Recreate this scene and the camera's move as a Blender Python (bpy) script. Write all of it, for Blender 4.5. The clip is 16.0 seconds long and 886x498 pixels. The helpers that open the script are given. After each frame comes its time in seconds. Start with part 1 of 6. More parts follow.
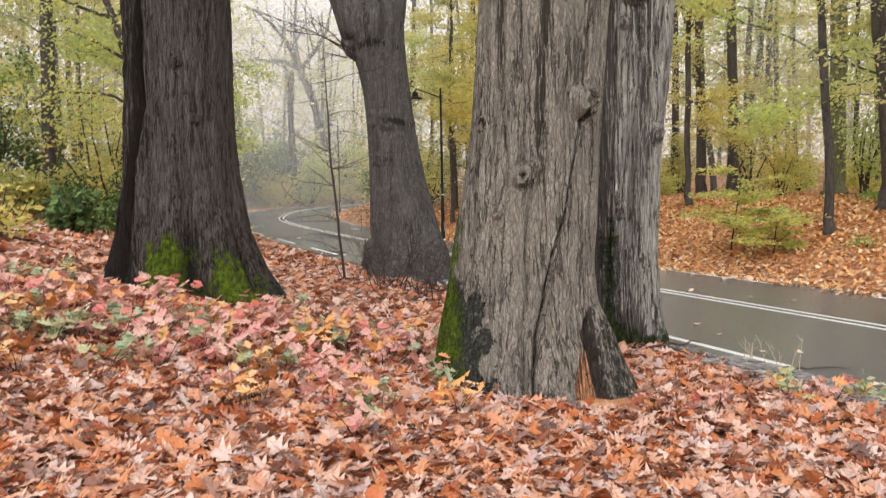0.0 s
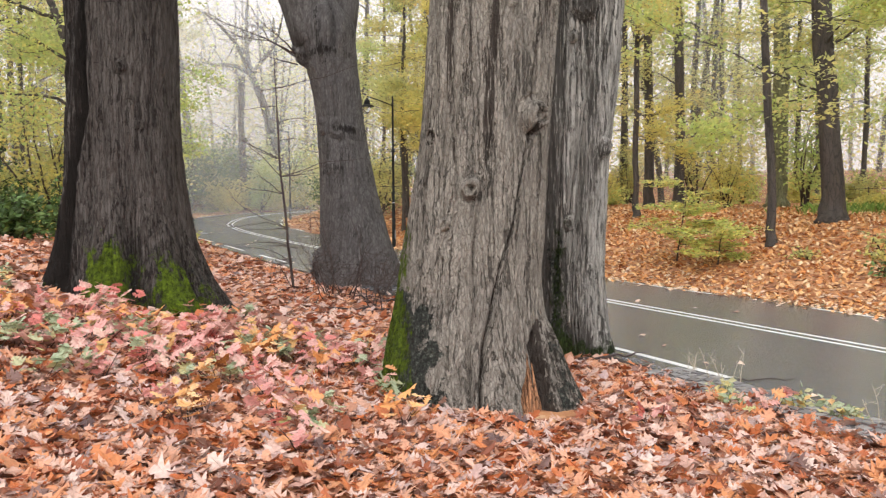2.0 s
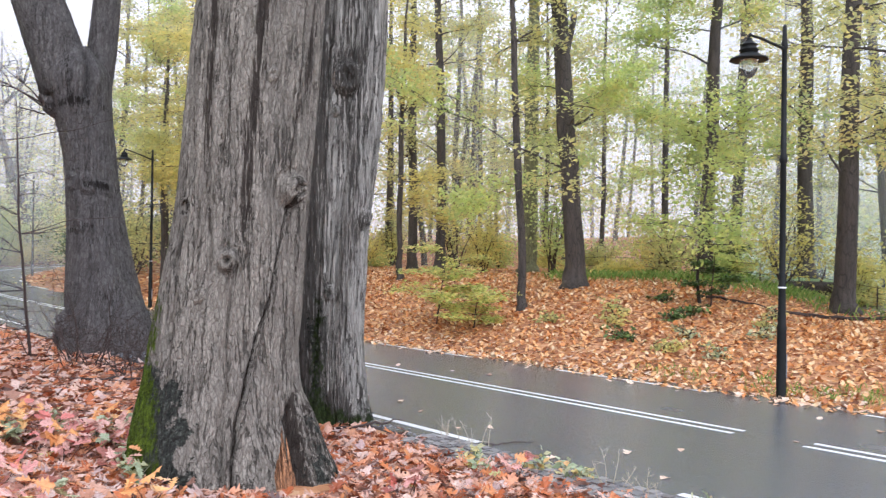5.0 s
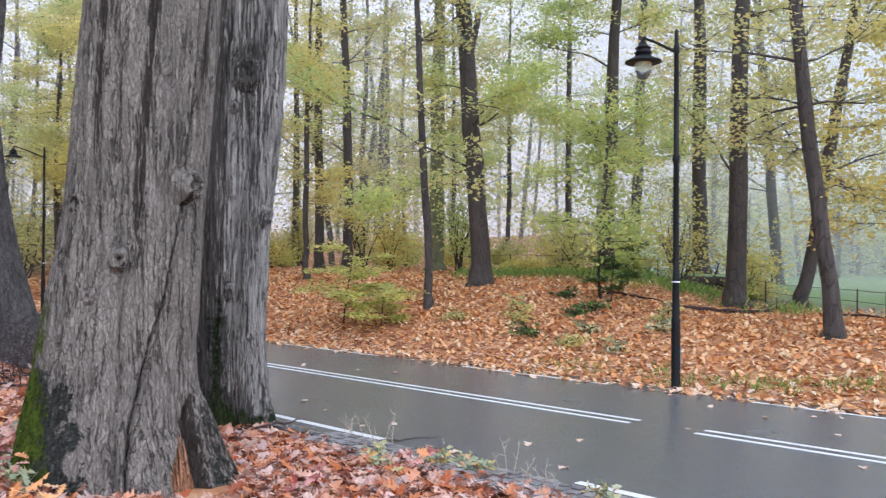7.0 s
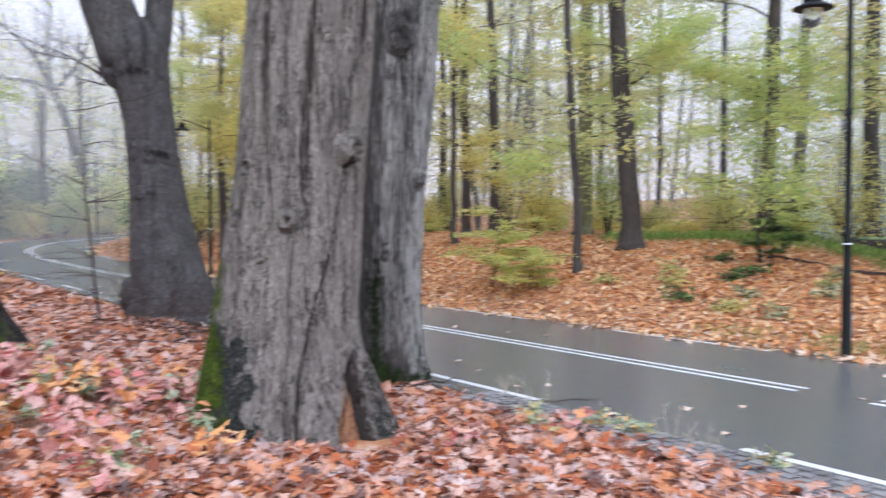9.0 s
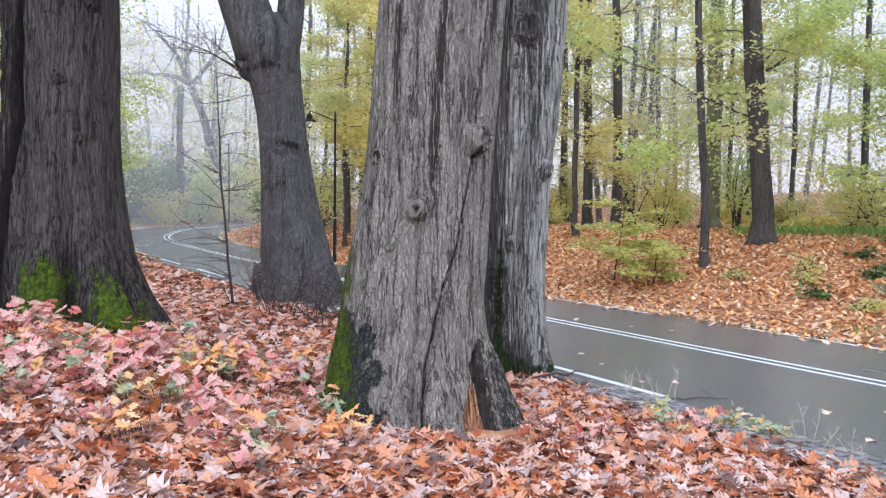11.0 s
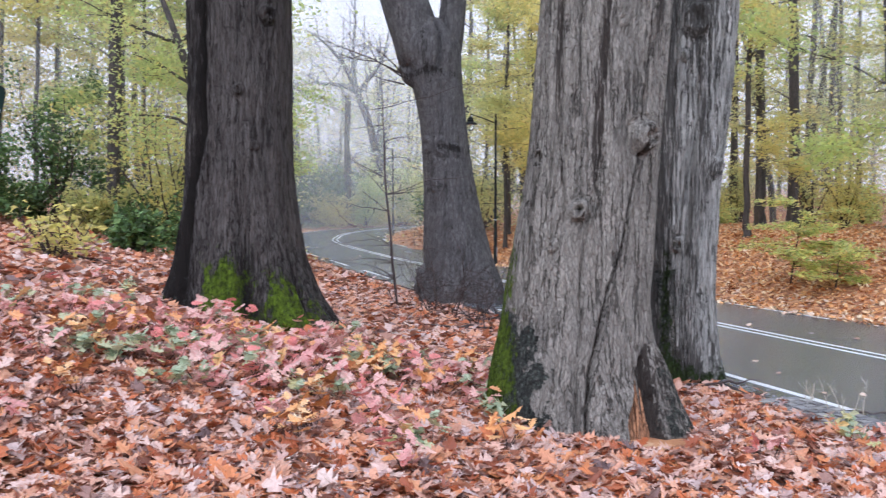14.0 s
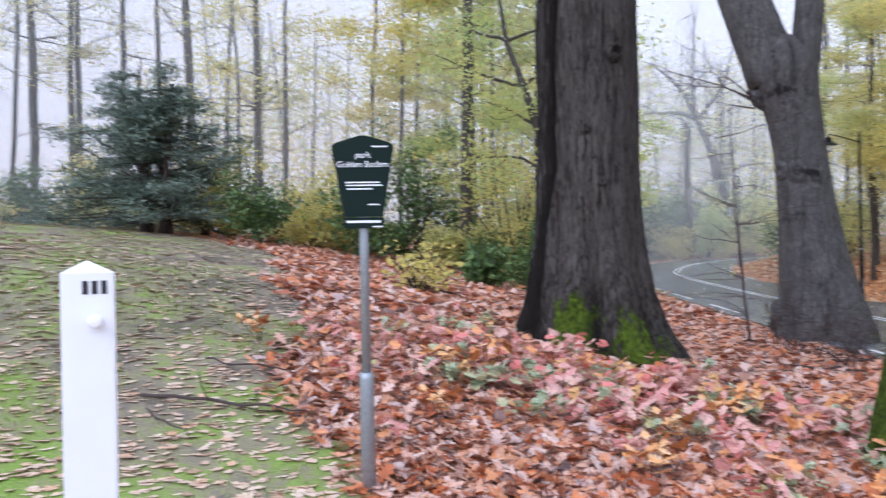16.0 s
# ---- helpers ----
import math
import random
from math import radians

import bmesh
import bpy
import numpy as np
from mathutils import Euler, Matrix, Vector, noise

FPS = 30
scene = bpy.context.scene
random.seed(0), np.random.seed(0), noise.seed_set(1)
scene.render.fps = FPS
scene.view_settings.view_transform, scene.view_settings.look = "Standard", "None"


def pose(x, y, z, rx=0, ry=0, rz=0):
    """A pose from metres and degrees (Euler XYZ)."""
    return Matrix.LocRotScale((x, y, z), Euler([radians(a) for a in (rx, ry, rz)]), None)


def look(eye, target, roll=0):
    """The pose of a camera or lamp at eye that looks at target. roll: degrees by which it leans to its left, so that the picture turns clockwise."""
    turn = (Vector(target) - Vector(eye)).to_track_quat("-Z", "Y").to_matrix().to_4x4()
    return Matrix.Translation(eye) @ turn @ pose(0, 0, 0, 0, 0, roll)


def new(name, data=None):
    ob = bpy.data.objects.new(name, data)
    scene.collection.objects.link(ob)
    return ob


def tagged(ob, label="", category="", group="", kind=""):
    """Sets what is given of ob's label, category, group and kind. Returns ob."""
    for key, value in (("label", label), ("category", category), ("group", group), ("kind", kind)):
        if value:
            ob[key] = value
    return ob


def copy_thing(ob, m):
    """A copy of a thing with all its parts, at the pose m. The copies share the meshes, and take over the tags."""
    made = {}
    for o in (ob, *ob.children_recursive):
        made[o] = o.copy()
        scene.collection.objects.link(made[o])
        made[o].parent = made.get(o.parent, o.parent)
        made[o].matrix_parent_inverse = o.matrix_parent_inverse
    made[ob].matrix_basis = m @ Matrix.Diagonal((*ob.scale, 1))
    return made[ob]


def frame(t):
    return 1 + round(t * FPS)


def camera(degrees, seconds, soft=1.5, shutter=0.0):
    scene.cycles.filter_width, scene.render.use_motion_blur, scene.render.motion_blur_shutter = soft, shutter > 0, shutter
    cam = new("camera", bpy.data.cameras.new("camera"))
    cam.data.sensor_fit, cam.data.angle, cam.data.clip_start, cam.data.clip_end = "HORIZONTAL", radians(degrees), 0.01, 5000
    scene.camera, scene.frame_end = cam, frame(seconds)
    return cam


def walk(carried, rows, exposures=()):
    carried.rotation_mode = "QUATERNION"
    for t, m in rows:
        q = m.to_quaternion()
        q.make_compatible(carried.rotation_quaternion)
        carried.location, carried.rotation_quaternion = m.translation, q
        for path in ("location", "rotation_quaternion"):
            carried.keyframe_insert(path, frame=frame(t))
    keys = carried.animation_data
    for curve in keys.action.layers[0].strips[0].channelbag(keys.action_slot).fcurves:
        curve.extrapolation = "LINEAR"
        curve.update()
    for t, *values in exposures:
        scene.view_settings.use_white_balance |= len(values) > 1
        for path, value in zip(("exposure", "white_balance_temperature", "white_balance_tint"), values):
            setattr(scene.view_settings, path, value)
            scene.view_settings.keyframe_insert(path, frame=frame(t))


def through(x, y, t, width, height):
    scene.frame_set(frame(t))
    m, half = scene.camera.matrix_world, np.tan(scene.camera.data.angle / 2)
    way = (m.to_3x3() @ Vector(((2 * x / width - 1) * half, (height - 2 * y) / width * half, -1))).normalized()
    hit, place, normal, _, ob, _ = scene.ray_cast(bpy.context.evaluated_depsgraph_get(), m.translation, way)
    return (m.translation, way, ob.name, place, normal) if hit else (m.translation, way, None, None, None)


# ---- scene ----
cam = camera(55.5, 16.0, 1.2, shutter=0.5)
SKY, SUN, MIST = 0.155, 1.5, 0.13
PATH = [
    (0, (-0.23, 0.061, 1.673), (-0.154, 2.054, 1.534), -1.1),
    (0.5, (-0.209, 0.074, 1.694), (-0.115, 2.07, 1.611), -1.4),
    (1, (-0.203, 0.061, 1.695), (-0.065, 2.055, 1.617), -0.7),
    (1.5, (-0.211, 0.07, 1.691), (-0.052, 2.061, 1.598), -0.4),
    (2, (-0.2, 0.078, 1.706), (-0.009, 2.065, 1.583), -0.4),
    (2.5, (-0.198, 0.063, 1.759), (0.045, 2.044, 1.637), -0.1),
    (3, (-0.183, 0.029, 1.782), (0.132, 2.001, 1.66), 0.2),
    (3.5, (-0.164, 0.028, 1.803), (0.282, 1.975, 1.703), 1.1),
    (4, (-0.148, 0.01, 1.818), (0.427, 1.926, 1.781), 1.0),
    (4.5, (-0.142, -0.001, 1.824), (0.518, 1.887, 1.825), 0.9),
    (7, (-0.086, -0.066, 1.8), (0.832, 1.711, 1.818), 0.3),
    (7.5, (-0.068, -0.077, 1.769), (0.903, 1.672, 1.751), 0.4),
    (8, (-0.059, -0.072, 1.765), (0.922, 1.67, 1.719), 0.0),
    (8.5, (-0.098, -0.034, 1.754), (0.8, 1.752, 1.699), -0.2),
    (9, (-0.168, -0.016, 1.754), (0.434, 1.89, 1.69), -0.1),
    (9.5, (-0.202, 0.028, 1.748), (0.227, 1.98, 1.669), 0.0),
    (12, (-0.242, 0.01, 1.749), (0.05, 1.987, 1.663), 0.5),
    (12.5, (-0.243, 0.025, 1.749), (0.0, 2.009, 1.667), 0.2),
    (13, (-0.292, 0.069, 1.746), (-0.102, 2.058, 1.668), -0.5),
    (13.5, (-0.265, 0.09, 1.738), (-0.2, 2.087, 1.657), 0.0),
    (14, (-0.247, 0.079, 1.743), (-0.293, 2.076, 1.659), 0.0),
    (14.5, (-0.266, 0.066, 1.751), (-0.443, 2.056, 1.667), -0.1),
    (15, (-0.294, 0.061, 1.758), (-0.69, 2.021, 1.719), -0.8),
    (15.5, (-0.331, 0.045, 1.766), (-0.933, 1.952, 1.743), -0.9),
    (16, (-0.363, 0.037, 1.776), (-1.175, 1.865, 1.776), -1.1),
]
walk(cam, [(t, look(eye, target, roll)) for t, eye, target, roll in PATH],
     [(0, 0.0, 6700, 13), (1.5, 0.1, 6600, 13), (3, 0.15, 6300, 14), (4.5, 0.2, 5850, 15), (7, -0.08, 5500, 17), (8, -0.12, 5450, 17), (9.5, 0.12, 5450, 16),
      (12.5, 0.15, 5350, 15), (14.5, 0.0, 5400, 17), (16, -0.04, 5340, 17)])


# ---- lie of the land ----
ROAD_KNOTS = [(52.0, -108.0), (28.0, -53.0), (16.2, -20.0), (7.2, 5.06), (3.86, 14.34), (-0.1, 25.3), (-3.4, 34.3), (-6.3, 42.4),
              (-7.5, 48.5), (-7.0, 56.0), (-3.0, 63.0), (4.5, 68.0), (15.0, 71.5), (40.0, 77.0), (110.0, 85.0)]


def spline(knots, step=0.5):
    """Points along a smooth curve through the knots."""
    p = np.array(knots, float)
    p = np.vstack([2 * p[0] - p[1], p, 2 * p[-1] - p[-2]])
    out = []
    for i in range(1, len(p) - 2):
        n = max(2, int(np.linalg.norm(p[i + 1] - p[i]) / step))
        t = (np.arange(n) / n)[:, None]
        a, b, c, d = p[i - 1], p[i], p[i + 1], p[i + 2]
        out.append(0.5 * (2 * b + (c - a) * t + (2 * a - 5 * b + 4 * c - d) * t ** 2 + (3 * b - a - 3 * c + d) * t ** 3))
    return np.vstack(out + [p[-2:-1]])


CENTRE = spline(ROAD_KNOTS)
SEG = np.diff(CENTRE, axis=0)
SEG_LEN = np.linalg.norm(SEG, axis=1)
ALONG = np.concatenate([[0], np.cumsum(SEG_LEN)])
START = ALONG[np.argmin(np.hypot(CENTRE[:, 0] - 8.1, CENTRE[:, 1] - 2.93))]


def smooth(a, b, v):
    t = np.clip((v - a) / (b - a), 0, 1)
    return t * t * (3 - 2 * t)


def road_frame(x, y):
    """How far right of the road's middle a point lies, and how far along it."""
    x, y = np.atleast_1d(np.asarray(x, float)), np.atleast_1d(np.asarray(y, float))
    d, u = np.empty(len(x)), np.empty(len(x))
    for i in range(0, len(x), 4000):
        px, py = x[i:i + 4000, None], y[i:i + 4000, None]
        t = np.clip(((px - CENTRE[:-1, 0]) * SEG[:, 0] + (py - CENTRE[:-1, 1]) * SEG[:, 1]) / SEG_LEN ** 2, 0, 1)
        ox, oy = px - CENTRE[:-1, 0] - t * SEG[:, 0], py - CENTRE[:-1, 1] - t * SEG[:, 1]
        k = np.argmin(ox ** 2 + oy ** 2, axis=1)
        r = np.arange(len(k))
        side = np.sign(ox[r, k] * SEG[k, 1] - oy[r, k] * SEG[k, 0])
        d[i:i + 4000] = side * np.hypot(ox[r, k], oy[r, k])
        u[i:i + 4000] = ALONG[k] + t[r, k] * SEG_LEN[k] - START
    return d, u


def road_z(d, u):
    rise = 0.03 * 6 * np.log1p(np.exp((u - 34) / 6))
    return -0.085 + np.minimum(rise, 2.2) - 0.03 * np.clip(d, -3.3, 3.3) * (1 - smooth(28, 45, u))


def soft(v, k=0.4):
    return k * np.log1p(np.exp(np.clip(v / k, -40, 40)))


def land(x, y):
    """Height of the ground."""
    d, u = road_frame(x, y)
    x, y = np.atleast_1d(np.asarray(x, float)), np.atleast_1d(np.asarray(y, float))
    z = road_z(d, u) - 0.03
    near, far = soft(-d - 4.9), soft(d - 3.2, 0.25)
    c = 0.025 + 0.195 * smooth(1.5, 11, u)
    z = z + np.where(d < 0, 3.4 * np.tanh(c * near / 3.4), 0)
    k, top = 0.14 + 0.16 * smooth(8.0, 14, u), 0.75 + 0.75 * smooth(8, 14, u)
    z = z + np.where(d > 0, top * np.tanh(k * far / top) + 0.012 * np.clip(far - 8, 0, 200) * smooth(9, 16, u), 0)
    dip = smooth(19, 27, d) * smooth(-2, 4, x - 0.8 * y)
    z = z * (1 - dip) + 0.62 * dip
    a = np.abs(d)
    bumps = 0.03 * np.sin(1.3 * x + 0.7 * np.sin(0.9 * y)) * np.sin(1.1 * y + 0.6 * np.sin(0.8 * x)) * smooth(3.4, 5.0, a)
    return z + bumps + 0.12 * np.sin(0.21 * x + 1) * np.sin(0.17 * y) * smooth(9, 18, a)



# ---- world and light: a white overcast sky ----
world = bpy.data.worlds.new("overcast_sky")
scene.world = world
world.use_nodes = True
wn, wl = world.node_tree.nodes, world.node_tree.links
sky = wn.new("ShaderNodeTexSky")
sky.sky_type, sky.sun_disc = "NISHITA", False
sky.sun_elevation, sky.sun_rotation = radians(38), radians(150)
sky.air_density, sky.dust_density = 1.0, 6.0
grey = wn.new("ShaderNodeHueSaturation")
grey.inputs["Saturation"].default_value = 0.06
wl.new(sky.outputs[0], grey.inputs["Color"])
cloud = wn.new("ShaderNodeMixRGB")
cloud.inputs[0].default_value = 0.75
cloud.inputs[2].default_value = (10.2, 10.5, 10.8, 1)
wl.new(grey.outputs[0], cloud.inputs[1])
wl.new(cloud.outputs[0], wn["Background"].inputs["Color"])
wn["Background"].inputs["Strength"].default_value = SKY
sun = new("sun", bpy.data.lights.new("sun", "SUN"))
sun.data.energy, sun.data.angle, sun.data.color = SUN, radians(40), (1.0, 0.97, 0.93)
sun.matrix_world = look((-7, -15, 13), (0, 0, 0))


# ---- materials ----
def nodes(name):
    m = bpy.data.materials.new(name)
    m.use_nodes = True
    t = m.node_tree
    return m, t.nodes, t.links, t.nodes["Principled BSDF"]


def node(n, l, kind, **links):
    k = n.new("ShaderNode" + kind)
    for key, value in links.items():
        key = key.replace("_", " ")
        if hasattr(value, "is_output"):
            l.new(value, k.inputs[key])
        else:
            k.inputs[key].default_value = value
    return k


def ramp(n, l, fac, stops):
    r = n.new("ShaderNodeValToRGB")
    e = r.color_ramp.elements
    while len(e) < len(stops):
        e.new(0.5)
    for k, (p, c) in zip(e, stops):
        k.position, k.color = p, (c if len(c) == 4 else (*c, 1)) if hasattr(c, "__len__") else (c, c, c, 1)
    l.new(fac, r.inputs[0])
    return r.outputs[0]


def coords(n, l, scale, kind="Object"):
    c = n.new("ShaderNodeTexCoord")
    m = n.new("ShaderNodeMapping")
    m.inputs["Scale"].default_value = scale
    l.new(c.outputs[kind], m.inputs[0])
    return m.outputs[0]


def mix(n, l, fac, a, b, kind="MIX"):
    m = n.new("ShaderNodeMixRGB")
    m.blend_type = kind
    for i, v in enumerate((fac, a, b)):
        if hasattr(v, "is_output"):
            l.new(v, m.inputs[i])
        else:
            m.inputs[i].default_value = v if i == 0 else (*v, 1)
    return m.outputs[0]


def math_node(n, l, op, a, b=0.0, clamp=False):
    m = n.new("ShaderNodeMath")
    m.operation, m.use_clamp = op, clamp
    for i, v in enumerate((a, b)):
        if hasattr(v, "is_output"):
            l.new(v, m.inputs[i])
        else:
            m.inputs[i].default_value = v
    return m.outputs[0]


def bump(n, l, b, height, strength, distance=0.02):
    k = n.new("ShaderNodeBump")
    k.inputs["Strength"].default_value, k.inputs["Distance"].default_value = strength, distance
    l.new(height, k.inputs["Height"])
    l.new(k.outputs[0], b.inputs["Normal"])


def noise_out(n, l, vec, scale, detail=6, rough=0.6):
    return node(n, l, "TexNoise", Vector=vec, Scale=scale, Detail=detail, Roughness=rough).outputs["Fac"]


def bark(name, light, dark, streak, streak_at=0.62, stretch=0.2, scale=11.0):
    """Bark of the younger trees: plates parted by dark cracks, fibres and wet streaks."""
    m, n, l, b = nodes(name)
    v = coords(n, l, (1, 1, stretch))
    tone = noise_out(n, l, v, scale * 0.7, 4, 0.6)
    fibre = noise_out(n, l, coords(n, l, (1, 1, stretch * 2.2)), scale * 6.0, 4, 0.65)
    wet = noise_out(n, l, coords(n, l, (1, 1, stretch * 0.3)), 3.2, 5, 0.6)
    c = ramp(n, l, tone, [(0.36, tuple(0.72 * p for p in light)), (0.5, light), (0.64, tuple(1.2 * p for p in light))])
    c = mix(n, l, ramp(n, l, fibre, [(0.40, 0.6), (0.52, 0.0)]), c, dark)
    c = mix(n, l, ramp(n, l, wet, [(streak_at, 0.0), (streak_at + 0.08, 0.8)]), c, streak)
    edge = n.new("ShaderNodeTexVoronoi")
    edge.feature = "DISTANCE_TO_EDGE"
    edge.inputs["Scale"].default_value = scale
    l.new(v, edge.inputs["Vector"])
    crack = ramp(n, l, edge.outputs["Distance"], [(0.0, 1.0), (0.03, 0.8), (0.07, 0.0)])
    c = mix(n, l, math_node(n, l, "MULTIPLY", crack, 0.7), c, tuple(0.5 * q for q in dark))
    l.new(c, b.inputs["Base Color"])
    b.inputs["Roughness"].default_value = 0.75
    bump(n, l, b, math_node(n, l, "SUBTRACT", fibre, crack), 0.8, 0.02)
    return m


def attribute(n, name):
    a = n.new("ShaderNodeAttribute")
    a.attribute_name = name
    return a.outputs["Fac"]


def old_bark(name, light, dark, wet, moss, plate=26.0, tall=0.26, hair=0.7, marks=0.0, grit=0.5, heart=None):
    """Bark of the old trunks: small scaly plates, broken hair cracks, wet runs with painted crack shade, black lichen
    crust, moss and, where asked, level scars.
    """
    m, n, l, b = nodes(name)
    iso = coords(n, l, (1, 1, 1))
    sway = node(n, l, "TexNoise", Vector=coords(n, l, (1, 1, 0.6)), Scale=7.0, Detail=5.0, Roughness=0.65)
    def bent(stretch, amount):
        off = n.new("ShaderNodeVectorMath")
        off.operation = "MULTIPLY_ADD"
        l.new(sway.outputs["Color"], off.inputs[0])
        off.inputs[1].default_value = (amount, amount, amount * 0.5)
        l.new(coords(n, l, (1, 1, stretch)), off.inputs[2])
        return off.outputs[0]
    scaly = bent(tall, 0.06)
    cell = node(n, l, "TexVoronoi", Vector=scaly, Scale=plate, Randomness=1.0)
    grey = n.new("ShaderNodeSeparateColor")
    l.new(cell.outputs["Color"], grey.inputs[0])
    edge = n.new("ShaderNodeTexVoronoi")
    edge.feature = "DISTANCE_TO_EDGE"
    edge.inputs["Scale"].default_value = plate
    l.new(scaly, edge.inputs["Vector"])
    gap = ramp(n, l, edge.outputs["Distance"], [(0.0, 1.0), (0.06, 0.6), (0.18, 0.0)])
    run = noise_out(n, l, bent(0.05, 0.03), 11.0, 5, 0.65)
    blotch = noise_out(n, l, coords(n, l, (1, 1, 0.6)), 3.0, 5, 0.65)
    fine = noise_out(n, l, coords(n, l, (1, 1, 0.35)), 95.0, 5, 0.75)
    c = ramp(n, l, run, [(0.32, tuple(0.66 * p for p in light)), (0.5, light), (0.68, tuple(1.22 * p for p in light))])
    c = mix(n, l, ramp(n, l, blotch, [(0.42, 0.0), (0.62, 0.45)]), c, tuple(0.72 * p * k for p, k in zip(light, (0.98, 1.0, 1.04))))
    c = mix(n, l, ramp(n, l, grey.outputs[0], [(0.0, 0.40), (0.45, 0.0)]), c, dark)
    c = mix(n, l, ramp(n, l, grey.outputs[1], [(0.6, 0.0), (1.0, 0.35)]), c, tuple(min(0.9, 1.45 * p) for p in light))
    c = mix(n, l, math_node(n, l, "MULTIPLY", gap, 0.5), c, dark)
    c = mix(n, l, ramp(n, l, fine, [(0.36, grit), (0.48, 0.0)]), c, dark)
    line = noise_out(n, l, bent(0.055, 0.07), 15.0, 3, 0.55)
    near = math_node(n, l, "ABSOLUTE", math_node(n, l, "SUBTRACT", line, 0.5))
    gate = ramp(n, l, noise_out(n, l, coords(n, l, (1, 1, 0.35)), 4.5, 4, 0.6), [(0.40, 0.0), (0.52, 1.0)])
    crack = math_node(n, l, "MULTIPLY", ramp(n, l, near, [(0.0, 1.0), (0.012, 0.85), (0.035, 0.0)]), gate)
    c = mix(n, l, math_node(n, l, "MULTIPLY", crack, hair), c, tuple(0.35 * q for q in dark))
    height = math_node(n, l, "ADD", math_node(n, l, "MULTIPLY", grey.outputs[0], 0.45), math_node(n, l, "MULTIPLY", fine, 0.7))
    height = math_node(n, l, "SUBTRACT", height, math_node(n, l, "MULTIPLY", gap, 0.35))
    height = math_node(n, l, "SUBTRACT", height, math_node(n, l, "MULTIPLY", crack, 1.2 * hair))
    if marks:
        scar = noise_out(n, l, bent(6.0, 0.22), 7.0, 4, 0.6)
        scar = ramp(n, l, scar, [(0.66, 0.0), (0.72, 1.0)])
        c = mix(n, l, math_node(n, l, "MULTIPLY", scar, marks), c, tuple(0.3 * q for q in dark))
        height = math_node(n, l, "SUBTRACT", height, math_node(n, l, "MULTIPLY", scar, marks))
    thread = noise_out(n, l, bent(0.07, 0.03), 42.0, 4, 0.7)
    frayed = math_node(n, l, "MULTIPLY", math_node(n, l, "SUBTRACT", thread, 0.5), 3.2)
    # attribute mixes wet runs with shade painted in cracks and the hollow
    st = math_node(n, l, "ADD", attribute(n, "stain_shade"), frayed)
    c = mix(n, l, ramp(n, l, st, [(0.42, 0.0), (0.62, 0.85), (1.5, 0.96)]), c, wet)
    if heart:
        grain = noise_out(n, l, bent(0.08, 0.03), 60.0, 4, 0.7)
        wood = ramp(n, l, grain, [(0.34, (0.07, 0.03, 0.018)), (0.48, tuple(0.6 * q for q in heart)), (0.62, heart)])
        c = mix(n, l, ramp(n, l, math_node(n, l, "ADD", attribute(n, "heart"), math_node(n, l, "MULTIPLY", frayed, 0.25)), [(0.45, 0.0), (0.55, 1.0)]), c, wood)
    speck = noise_out(n, l, iso, 34.0, 6, 0.75)
    k = math_node(n, l, "ADD", attribute(n, "crust"), math_node(n, l, "MULTIPLY", math_node(n, l, "SUBTRACT", noise_out(n, l, iso, 11.0, 8, 0.8), 0.5), 3.0))
    tar = ramp(n, l, speck, [(0.40, (0.010, 0.012, 0.010)), (0.52, (0.032, 0.036, 0.030)), (0.60, (0.075, 0.085, 0.070)), (0.72, (0.21, 0.225, 0.20))])
    c = mix(n, l, ramp(n, l, k, [(0.45, 0.0), (0.58, 0.94)]), c, tar)
    soft_moss = noise_out(n, l, coords(n, l, (1, 1, 0.6)), 11.0, 8, 0.78)
    k = math_node(n, l, "ADD", attribute(n, "moss"), math_node(n, l, "MULTIPLY", math_node(n, l, "SUBTRACT", soft_moss, 0.5), 2.6))
    cover = ramp(n, l, k, [(0.45, 0.0), (0.70, 1.0)])
    tint = ramp(n, l, noise_out(n, l, iso, 21.0, 8, 0.8), [(0.34, tuple(0.12 * a for a in moss)), (0.45, tuple(0.4 * a for a in moss)), (0.58, moss), (0.70, (moss[0] * 1.5, moss[1] * 1.35, moss[2]))])
    c = mix(n, l, cover, c, tint)
    height = math_node(n, l, "ADD", height, math_node(n, l, "MULTIPLY", cover, noise_out(n, l, iso, 70.0, 4, 0.7)))
    l.new(c, b.inputs["Base Color"])
    b.inputs["Roughness"].default_value = 0.8
    b.inputs["Specular IOR Level"].default_value = 0.22
    bump(n, l, b, height, 1.0, 0.032)
    return m


